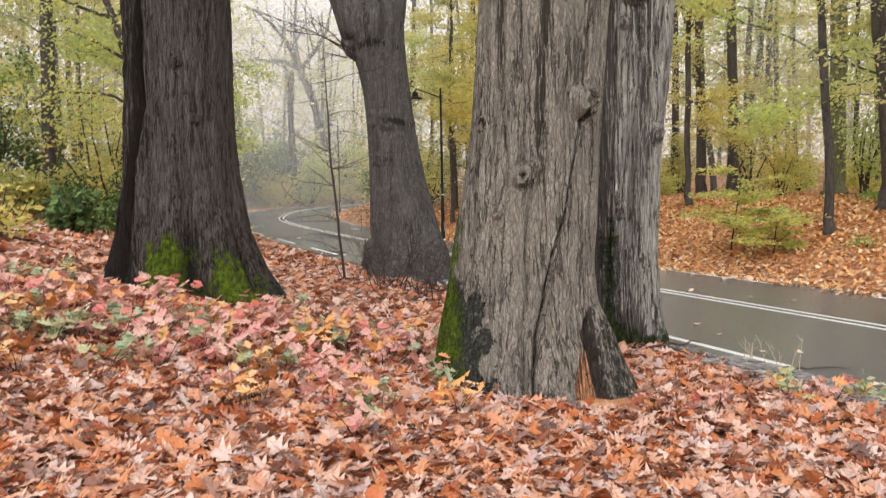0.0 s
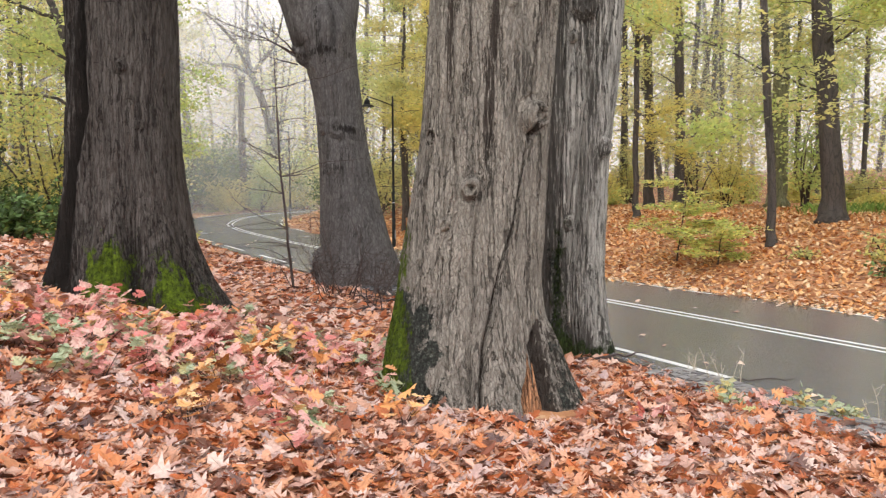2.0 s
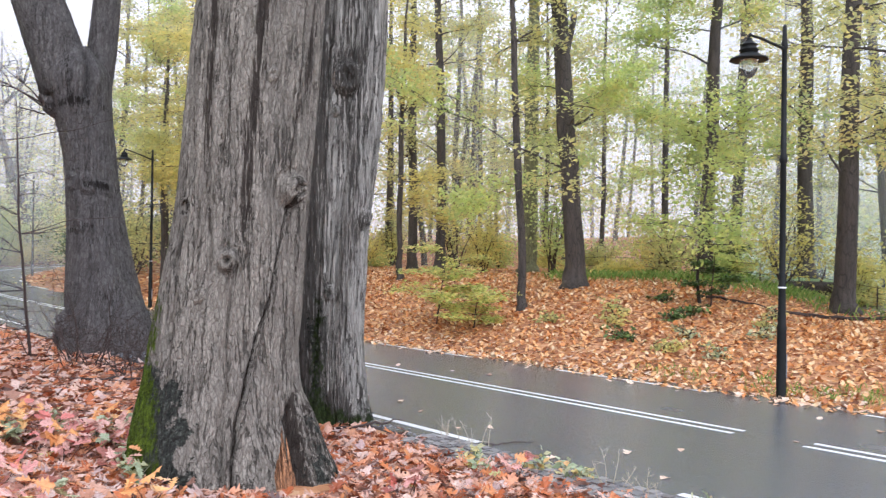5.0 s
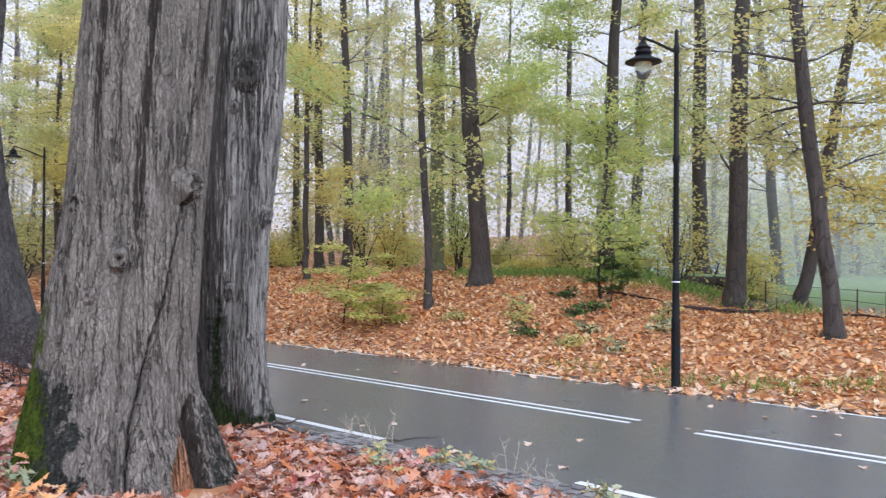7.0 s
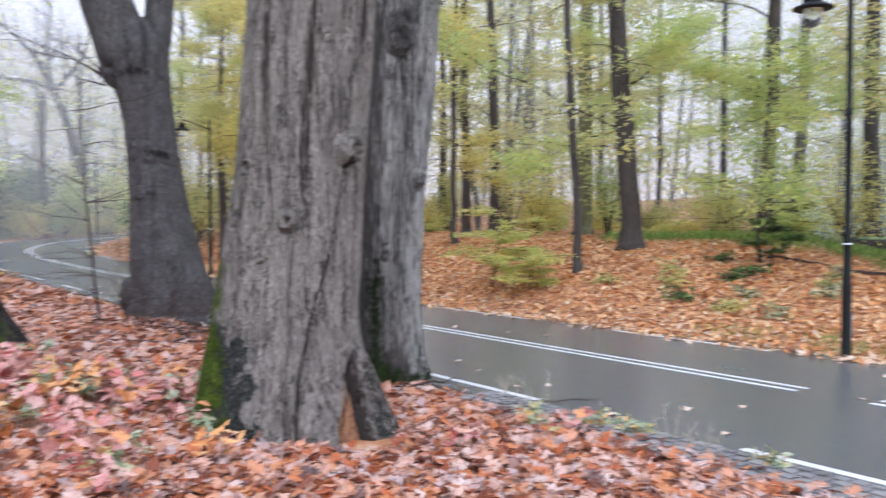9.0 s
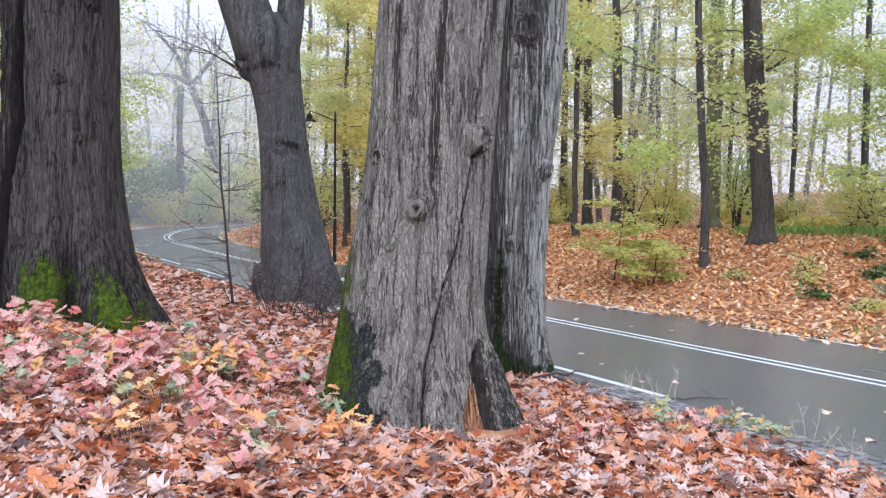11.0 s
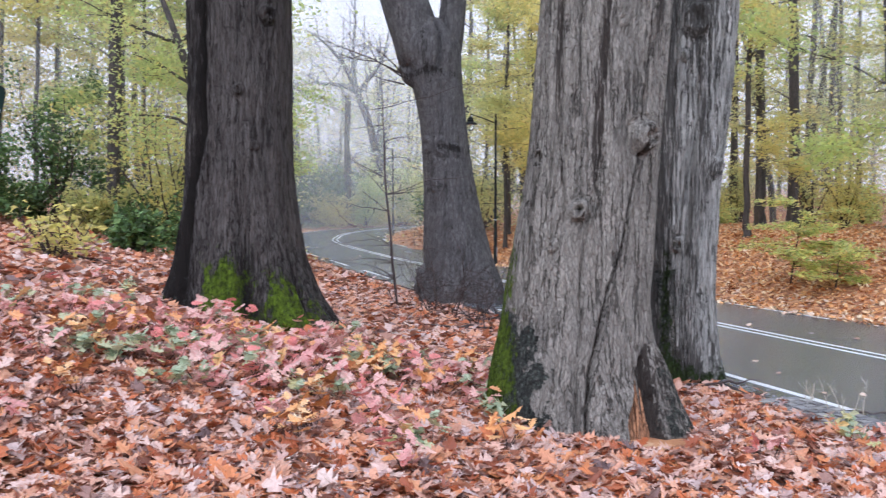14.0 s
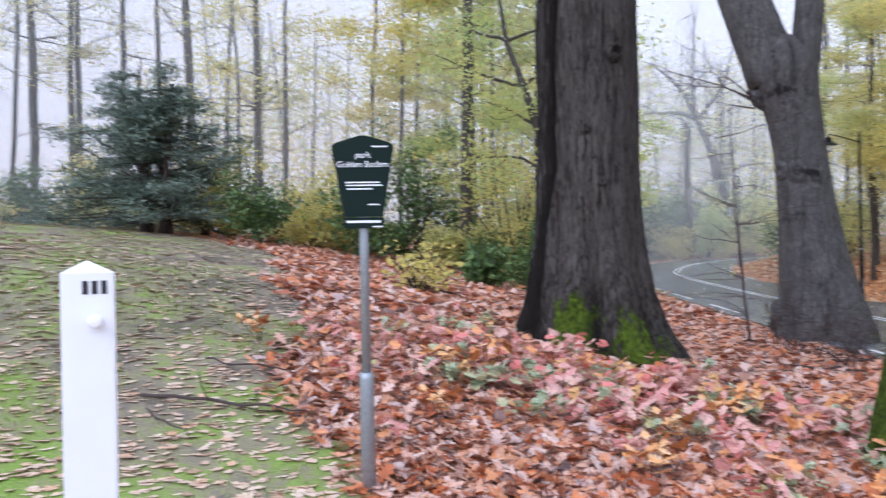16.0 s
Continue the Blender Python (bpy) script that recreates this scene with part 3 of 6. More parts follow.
def strip(name, u0, u1, d0, d1, lift, thick=0.0, step=0.5):
    """A strip along the road between two stretches and two offsets."""
    us = np.linspace(u0, u1, max(2, int((u1 - u0) / step)))
    v, f = [], []
    for u in us:
        k = np.clip(np.searchsorted(ALONG, u + START) - 1, 0, len(SEG) - 1)
        t = (u + START - ALONG[k]) / SEG_LEN[k]
        p = CENTRE[k] + t * SEG[k]
        k2 = max(0, min(len(SEG) - 1, k + (1 if t > 0.5 else -1)))
        g = SEG[k] / SEG_LEN[k] * (1 - abs(t - 0.5)) + SEG[k2] / SEG_LEN[k2] * abs(t - 0.5)
        g /= np.linalg.norm(g)
        r = np.array([g[1], -g[0]])
        for d in (d0, d1):
            z = float(road_z(np.array([d]), np.array([u]))[0]) + lift
            v.append((*(p + r * d), z))
            v.append((*(p + r * d), z - max(thick, 0.003)))
    for i in range(len(us) - 1):
        a, b = 4 * i, 4 * i + 4
        f += [(a, a + 2, b + 2, b), (a + 1, b + 1, b + 3, a + 3), (a, b, b + 1, a + 1), (a + 2, a + 3, b + 3, b + 2)]
    return mesh_of(name, v, f, False)


build_ground()
road = strip("road", -110, 190, -3.3, 3.2, 0.0, 0.12)
road.materials.append(M_ROAD)
road = tagged(new("road", road), "wet dark grey asphalt road curving away between the trees", "road", kind="structure")


def line(u0, u1, d, w, kind="lane_line"):
    part(kind, strip(kind, u0, u1, d - w / 2, d + w / 2, 0.005), M_PAINT, road, "worn white painted line")


for k in range(-6, 16):
    line(0.65 + 5.27 * k, 3.65 + 5.27 * k, -2.93, 0.1, "edge_line")
    line(1.6 + 5.27 * k, 4.6 + 5.27 * k, 2.72, 0.1, "edge_line")
for side in (-0.12, 0.12):
    line(4.83, 120, side, 0.085, "centre_line")
    line(-6.0, 4.03, side, 0.085, "centre_line")
    line(-30.0, -6.8, side, 0.085, "centre_line")


# ---- the old trees ----
def along_path(points, Z):
    p = np.array(points, float)
    return np.interp(Z, p[:, 0], p[:, 1])


def old_trunk(name, rows, seed, ridges, deep, groove=None, fissures=(), knots=(), hollow=None, raised=None, lobes=(), flare=1.3, shades=None, around=220, up=300):
    """A big old trunk from its outline (height, middle, half width), with bark ridges, fissures, knots, a hollow and root lobes.
    fissures: points (height, angle), width, depth. hollow: points (height, angle, half width), depth. shades: colour attributes by angle and height."""
    rows = np.array(rows)
    x0 = rows[0, 1]
    seen = min(rows[0, 0] + 4.3, rows[-1, 0] - 0.4)
    zs = np.concatenate([np.linspace(rows[0, 0], seen, up - 30), np.linspace(seen, rows[-1, 0], 31)[1:]])
    cx, r = np.interp(zs, rows[:, 0], rows[:, 1]), np.interp(zs, rows[:, 0], rows[:, 2])
    soft_k = np.ones(9) / 9
    pad = lambda a: np.convolve(np.pad(a, 4, mode="edge"), soft_k, "valid")
    cx, r = pad(cx), pad(r)
    th = np.arange(around) * 2 * np.pi / around
    th = th - 0.55 * np.sin(th + np.pi / 2)
    T, Z = np.meshgrid(th, zs)
    C, S = np.cos(T), np.sin(T)
    rad = np.repeat(r[:, None], around, 1)
    low = np.clip((rows[0, 0] + flare - Z) / flare, 0, 1) ** 1.6
    for a, w, k in lobes:
        rad = rad + k * low * np.exp(-(np.abs(turn_to(T, a)) / w) ** 2)
    rad = rad * (1 + 0.04 * vnoise(C * 1.6 + seed, S * 1.6, Z * 0.5) + 0.025 * vnoise(C * 3 + seed, S * 3, Z * 0.9))
    warp = 0.12 * vnoise(C * 2 + seed, S * 2 + 7, Z * 0.9)
    n1 = vnoise(C * ridges + warp * 6, S * ridges + seed, Z * 0.45 + warp * 2)
    n2 = vnoise(C * ridges * 2.3 + warp * 8, S * ridges * 2.3 + seed, Z * 1.1)
    n3 = vnoise(C * ridges * 4, S * ridges * 4 + seed, Z * 4.5)
    n4 = vnoise(C * ridges * 8, S * ridges * 8 + seed, Z * 15)
    n5 = vnoise(C * ridges * 3.2 + warp * 8, S * ridges * 3.2 + seed, Z * 0.8)
    keep = smooth(-0.35, 0.35, vnoise(C * 3 + 4, S * 3 + seed, Z * 1.3))
    g = 1.0 if groove is None else groove(T, Z)
    h = -g * deep * keep * (np.exp(-(n1 / 0.08) ** 2) + 0.6 * np.exp(-(n5 / 0.09) ** 2) + 0.45 * np.exp(-(n2 / 0.12) ** 2)) + 0.010 * n1 + 0.28 * deep * n3 + 0.22 * deep * n4
    for points, w, k in fissures:
        z0, z1 = points[0][0], points[-1][0]
        a = along_path(points, Z) + 0.02 * vnoise(Z * 2.6 + points[0][1] * 9, Z * 0, Z * 0 + seed) + 0.008 * vnoise(Z * 11, Z * 0, Z * 0 + seed)
        inside = smooth(z0 - 0.1, z0 + 0.15, Z) * smooth(z1, z1 - 0.35, Z)
        wide = w * (0.75 + 0.45 * vnoise(Z * 3.1, Z * 0 + points[0][1], Z * 0))
        q = turn_to(T, a)
        h = h - k * inside * np.exp(-(q / wide) ** 2) * (0.75 + 0.35 * vnoise(Z * 4, Z * 0 + points[0][1], Z * 0)) + 0.22 * k * inside * np.exp(-((np.abs(q) - 2.6 * wide) / (1.3 * wide)) ** 2)
    for z0, a, size, k in knots:
        q = np.hypot(turn_to(T, a) * 0.52, (Z - z0) * 0.85) / size
        rough = vnoise(turn_to(T, a) * 23, Z * 45, Z * 0 + seed)
        h = h + k * np.exp(-q ** 4) - 0.4 * k * np.exp(-((q - 1.15) / 0.2) ** 2) + 0.45 * k * np.exp(-((q - 0.62) / 0.22) ** 2) + 0.35 * k * np.exp(-q ** 2) * rough - 0.6 * k * np.exp(-(q / 0.3) ** 2)
    if hollow:
        points, k = hollow
        a, w = along_path([(z, a) for z, a, _ in points], Z), along_path([(z, w) for z, _, w in points], Z)
        ragged = turn_to(T, a) + 0.03 * vnoise(Z * 13, T * 3, Z * 0)
        h = h - k * smooth(1.15, 0.8, np.abs(ragged) / np.maximum(w, 1e-4)) * smooth(points[-1][0], points[-1][0] - 0.08, Z)
    if raised is not None:
        h = h + raised(T, Z)
    rad = rad + h
    v = np.stack([cx[:, None] - x0 + C * rad, S * rad, Z], 2)
    j = np.arange(around)
    i = np.arange(up - 1)[:, None] * around
    f = np.stack([i + j, i + (j + 1) % around, i + around + (j + 1) % around, i + around + j], 2).reshape(-1, 4).tolist()
    f.append(tuple((up - 1) * around + j))
    me = mesh_of(name, v.reshape(-1, 3), f)
    for key, shade in (shades or {}).items():
        me.attributes.new(key, "FLOAT", "POINT").data.foreach_set("value", np.broadcast_to(shade(T, Z), T.shape).ravel())
    return me


def turn_to(a, b):
    return (a - b + np.pi) % (2 * np.pi) - np.pi


def crown_of(rng, limbs, count, spread, reach=0.3):
    """Places for leaves along the outer part of the limbs."""
    pts = []
    per = max(1, count // max(1, len(limbs)))
    for p in limbs:
        t = rng.uniform(reach, 1.0, per) ** 0.8 * (len(p) - 1)
        i = np.minimum(t.astype(int), len(p) - 2)
        q = p[i] + (t - i)[:, None] * (p[i + 1] - p[i])
        pts.append(q + rng.normal(0, 1, (per, 3)) * np.array(spread))
    return np.vstack(pts)


def high_limbs(rng, top, r, n, length):
    """Limbs and twigs above the trunk."""
    limbs = []
    for k in range(n):
        w = Wood()
        limbs.append(w)
        a = 2 * np.pi * k / n + rng.uniform(-0.4, 0.4)
        p = wander(rng, (*top[:2], top[2] - rng.uniform(0.1, 1.2)), (np.cos(a), np.sin(a), rng.uniform(0.5, 1.3)), length * rng.uniform(0.7, 1.2), 9, 0.16, 0.02)
        w.tube(p, [r * rng.uniform(0.35, 0.6), r * 0.06], 9)
        for _ in range(4):
            q = wander(rng, p[rng.randint(3, 9)], rng.normal(0, 1, 3) + (0, 0, 0.3), length * 0.45, 6, 0.2)
            w.tube(q, [r * 0.1, r * 0.02], 5)
    return limbs


FACE = -np.pi / 2
# long cracks up the front of the grey tree: (height, angle from the front)
LONG_CRACK = [(-0.1, -0.08), (0.43, 0.04), (0.99, 0.20), (1.58, 0.42), (2.28, 0.55), (3.3, 0.62), (4.2, 0.60)]
SIDE_CRACK = [(-0.1, -0.15), (0.3, -0.11), (0.81, -0.07), (1.49, -0.15), (1.95, -0.12)]


def front_of(points):
    return [(z, FACE + a) for z, a in points]


def run_down(T, Z, points, wide):
    """A wet run that follows points (height, angle, strength)."""
    p = np.array(points, float)
    a, k = np.interp(Z, p[:, 0], p[:, 1]), np.interp(Z, p[:, 0], p[:, 2])
    return k * np.exp(-(turn_to(T, FACE + a) / wide) ** 2)


def front_stain_shade(T, Z):
    """Dark wet runs down the grey tree's bark, plus painted crack and hollow shade."""
    s = run_down(T, Z, [(1.4, -0.05, 0.0), (1.9, -0.03, 0.55), (2.3, -0.11, 0.95), (3.0, -0.11, 1.1), (4.5, -0.08, 1.1)], 0.11)
    s = s + run_down(T, Z, [(1.6, -0.42, 0.0), (1.95, -0.5, 0.4), (2.5, -0.74, 0.7), (3.2, -0.82, 0.85), (4.5, -0.85, 0.9)], 0.08)
    s = s + run_down(T, Z, [(2.0, -0.40, 0.0), (2.6, -0.46, 0.5), (4.5, -0.5, 0.6)], 0.05)
    s = s + run_down(T, Z, [(2.65, 0.80, 0.0), (3.0, 0.82, 0.8), (4.5, 0.82, 0.85)], 0.10)
    s = s + run_down(T, Z, [(0.6, 1.15, 0.1), (1.2, 1.15, 0.3), (4.5, 1.25, 0.4)], 0.22)
    s = s + run_down(T, Z, [(0.8, -1.2, 0.3), (2.0, -1.15, 0.35), (4.5, -1.15, 0.4)], 0.25)
    s = s + 0.06 * smooth(-0.15, -0.6, turn_to(T, FACE)) * smooth(1.0, 2.0, Z) - 0.14
    # shade of the two long cracks, painted along their paths
    for points, k in ((LONG_CRACK, 0.75), (SIDE_CRACK, 0.5)):
        a = along_path(front_of(points), Z) + 0.02 * vnoise(Z * 2.6 + (FACE + points[0][1]) * 9, Z * 0, Z * 0 + 3.0) + 0.008 * vnoise(Z * 11, Z * 0, Z * 0 + 3.0)
        s = s + k * np.exp(-(turn_to(T, a) / 0.03) ** 2) * smooth(points[-1][0], points[-1][0] - 0.6, Z)
    # dark spots just below two knots and in the pit
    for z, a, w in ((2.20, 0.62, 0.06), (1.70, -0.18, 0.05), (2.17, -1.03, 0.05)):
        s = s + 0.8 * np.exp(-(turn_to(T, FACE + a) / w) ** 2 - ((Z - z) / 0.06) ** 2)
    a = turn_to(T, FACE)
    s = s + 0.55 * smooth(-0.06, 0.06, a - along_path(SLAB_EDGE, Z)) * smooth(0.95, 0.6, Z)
    # shade of the hollow's gap beside the slab, painted as a dark line
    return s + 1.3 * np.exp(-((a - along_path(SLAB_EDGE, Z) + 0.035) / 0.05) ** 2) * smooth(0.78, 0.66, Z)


def front_crust(T, Z):
    a = turn_to(T, FACE) + 0.16 * vnoise(T * 5, Z * 6, T * 0) + 0.10 * vnoise(T * 14, Z * 15, T * 0)
    return 1.15 * smooth(0.16, -0.14, a + 0.46 + 0.55 * np.clip((Z - 0.45) / 0.6, 0, 1) ** 1.3) * 0.85 * smooth(1.2, 0.8, Z) + 0.5 * smooth(0.75, 0.95, a) * smooth(0.75, 0.45, Z)


SLAB_EDGE = [(-0.3, 0.76), (0.155, 0.775), (0.42, 0.82), (0.68, 0.88), (0.8, 0.95)]


def root_slab(T, Z):
    """The dark root slab that stands away from the trunk beside the hollow."""
    a = turn_to(T, FACE)
    return smooth(-0.015, 0.025, a - along_path(SLAB_EDGE, Z) + 0.02 * vnoise(Z * 15, Z * 0, Z * 0)) * smooth(0.8, 0.5, Z + 0.05 * vnoise(T * 9, Z * 0, T * 0)) * smooth(1.55, 1.25, a)


def front_heart(T, Z):
    """Bare heartwood on the floor of the hollow."""
    a = turn_to(T, FACE)
    return smooth(-0.02, 0.02, a - along_path([(-0.3, 0.36), (0.155, 0.46), (0.32, 0.55), (0.52, 0.69)], Z)) * smooth(0.03, -0.02, a - along_path([(-0.3, 0.68), (0.155, 0.69), (0.52, 0.74)], Z)) * smooth(0.56, 0.46, Z)


def front_moss(T, Z):
    a = turn_to(T, FACE) + 0.15 * vnoise(T * 6 + 3, Z * 5, T * 0) + 0.10 * vnoise(T * 15, Z * 13 + 5, T * 0)
    return 0.68 * np.exp(-((a + 1.30) / 0.36) ** 2) * smooth(1.8, 0.6, Z) + 0.35 * np.exp(-((a + 0.95) / 0.3) ** 2) * smooth(0.9, 0.3, Z) + 0.5 * np.exp(-((a + 1.6) / 0.35) ** 2) * smooth(4.5, 1.5, Z)


def front_tree():
    rows = [(-0.25, 0.69, 0.80), (0.0, 0.685, 0.76), (0.25, 0.665, 0.69), (0.55, 0.65, 0.635), (1.09, 0.685, 0.575), (1.56, 0.735, 0.552), (2.02, 0.785, 0.53),
            (2.48, 0.825, 0.52), (2.93, 0.86, 0.515), (3.39, 0.893, 0.51), (5.0, 1.0, 0.47), (7.2, 1.12, 0.40)]
    t = thing("old_oak_tree", (0.69, 6.93, 0), "massive old tree with grey weathered trunk, mossy at its foot", "tree")
    h = FACE
    side = lambda T, Z: 0.25 + 0.9 * smooth(-0.35, -0.8, turn_to(T, h)) + 0.5 * smooth(0.6, 1.0, turn_to(T, h)) + 0.25 * smooth(1.6, 3.0, Z)
    lobes = [(h - 1.35, 0.42, 0.10), (h - 0.5, 0.3, 0.05), (h + 0.15, 0.3, 0.06), (h + 1.16, 0.24, 0.2), (0.9, 0.4, 0.15), (2.2, 0.5, 0.15)]
    me = old_trunk("trunk", rows, 3.0, 7.5, 0.020, side,
                   fissures=[(front_of(LONG_CRACK), 0.026, 0.06), (front_of(SIDE_CRACK), 0.03, 0.035), (front_of([(0.9, 0.86), (2.2, 0.98), (4.2, 1.02)]), 0.05, 0.05),
                             (front_of([(1.6, -0.4), (2.5, -0.72), (4.2, -0.84)]), 0.05, 0.03), (front_of([(1.5, -0.02), (2.4, -0.12), (4.3, -0.08)]), 0.08, 0.025),
                             (front_of([(1.1, -0.95), (2.5, -1.05), (4.2, -1.1)]), 0.05, 0.045), (front_of([(0.2, -0.33), (1.0, -0.42), (1.5, -0.62)]), 0.03, 0.015)],
                   knots=[(2.32, h + 0.60, 0.11, 0.085), (1.77, h - 0.24, 0.075, 0.055), (1.5, h - 0.56, 0.045, 0.035), (2.17, h - 1.03, 0.05, -0.07), (3.19, h + 0.14, 0.05, 0.02)],
                   hollow=([(-0.3, h + 0.55, 0.20), (0.155, h + 0.60, 0.16), (0.3, h + 0.665, 0.125), (0.42, h + 0.71, 0.10), (0.68, h + 0.82, 0.03)], 0.045),
                   raised=lambda T, Z: 0.07 * root_slab(T, Z),
                   lobes=lobes, shades={"moss": front_moss, "stain_shade": front_stain_shade, "crust": front_crust, "heart": front_heart}, around=430, up=330)
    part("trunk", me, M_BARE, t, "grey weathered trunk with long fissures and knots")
    rng = np.random.RandomState(11)
    w = Wood()
    # splinters of heartwood standing in the hollow
    for k in range(5):
        a, tall = h + 0.50 + 0.045 * k, (0.30, 0.40, 0.34, 0.42, 0.26)[k]
        p = np.array([(rr * np.cos(a + lean), rr * np.sin(a + lean), z) for rr, z, lean in ((0.79, -0.25, 0), (0.735, 0.0, 0), (0.69, 0.5 * tall, 0.03), (0.63, tall, 0.07))]) + rng.normal(0, 0.004, (4, 3))
        w.tube(p, [0.02, 0.018, 0.014, 0.003], 6)
    part("heartwood", w.mesh("heartwood"), M_HEART, t, "splintered orange-brown heartwood in the hollow")
    for w in high_limbs(rng, np.array([0.43, 0, 7.2]), 0.4, 5, 3.2):
        part("limb", w.mesh("limb"), M_BARE, t)


def second_tree():
    rows = [(-0.25, 2.09, 0.46), (0.0, 2.09, 0.435), (0.25, 2.07, 0.40), (0.88, 2.06, 0.395), (1.5, 2.08, 0.41), (2.12, 2.10, 0.425), (2.74, 2.14, 0.46), (3.34, 2.17, 0.465), (3.95, 2.19, 0.475), (6, 2.3, 0.42), (9, 2.4, 0.32)]
    t = thing("old_oak_tree", (2.09, 9.2, 0), "old tree with dark wet bark, pale stripped streaks and moss", "tree")
    h = FACE
    # dark wet bark up to a slanting edge, pale stripped wood beyond it
    edge = [(-0.3, 0.45), (0.8, 0.30), (1.63, 0.24), (2.1, 0.62), (2.54, 0.45), (3.12, 0.16), (3.5, 0.3), (3.9, 0.45), (5, 0.5)]
    def dark_bark(T, Z):
        a = turn_to(T, h)
        s = 0.52 * smooth(0.10, -0.10, a - along_path(edge, Z)) + 0.30 * smooth(0.55, 0.2, Z)
        s = s - run_down(T, Z, [(1.0, -0.2, 0.0), (1.7, -0.15, 0.3), (2.4, -0.12, 0.5), (3.4, -0.4, 0.55), (4.0, -0.45, 0.2)], 0.16)
        s = s + run_down(T, Z, [(0, -0.9, 0.5), (5, -0.9, 0.4)], 0.35) + 0.5 * np.exp(-((a + 0.15) / 0.35) ** 2 - ((Z - 3.75) / 0.25) ** 2)
        return s + 0.8 * np.exp(-((a - 0.64) / 0.10) ** 2 - ((Z - 2.2) / 0.10) ** 2) + run_down(T, Z, [(0, 0.85, 0.2), (2, 0.9, 0.3), (5, 0.95, 0.1)], 0.08)
    mossy = lambda T, Z: 0.62 * np.exp(-((turn_to(T, h) + 0.5) / 0.32) ** 2) * smooth(2.1, 0.9, Z) + 0.75 * smooth(0.35, 0.0, Z)
    crusty = lambda T, Z: 0.5 * np.exp(-((turn_to(T, h) + 0.6) / 0.45) ** 2) * smooth(2.6, 0.8, Z)
    me = old_trunk("trunk", rows, 8.0, 6.5, 0.024,
                   fissures=[(front_of([(0.2, 0.0), (4.4, -0.02)]), 0.07, 0.035), (front_of([(0.5, 0.6), (4.4, 0.7)]), 0.05, 0.04), (front_of([(0.6, -0.5), (4.6, -0.55)]), 0.06, 0.05), (front_of([(0.0, 0.28), (3.8, 0.2)]), 0.04, 0.03)],
                   knots=[(2.22, h + 0.68, 0.10, 0.06), (1.42, h - 0.25, 0.07, 0.05), (3.72, h - 0.12, 0.16, 0.06), (3.35, h - 0.35, 0.05, 0.05)],
                   lobes=[(h - 0.7, 0.4, 0.08), (h + 0.9, 0.4, 0.1), (1.5, 0.5, 0.12)], shades={"stain_shade": dark_bark, "moss": mossy, "crust": crusty}, around=270, up=260)
    part("trunk", me, M_BARE_TWO, t)
    for w in high_limbs(np.random.RandomState(12), np.array([0.3, 0, 9.0]), 0.32, 6, 4.0):
        part("limb", w.mesh("limb"), M_BARE_TWO, t)


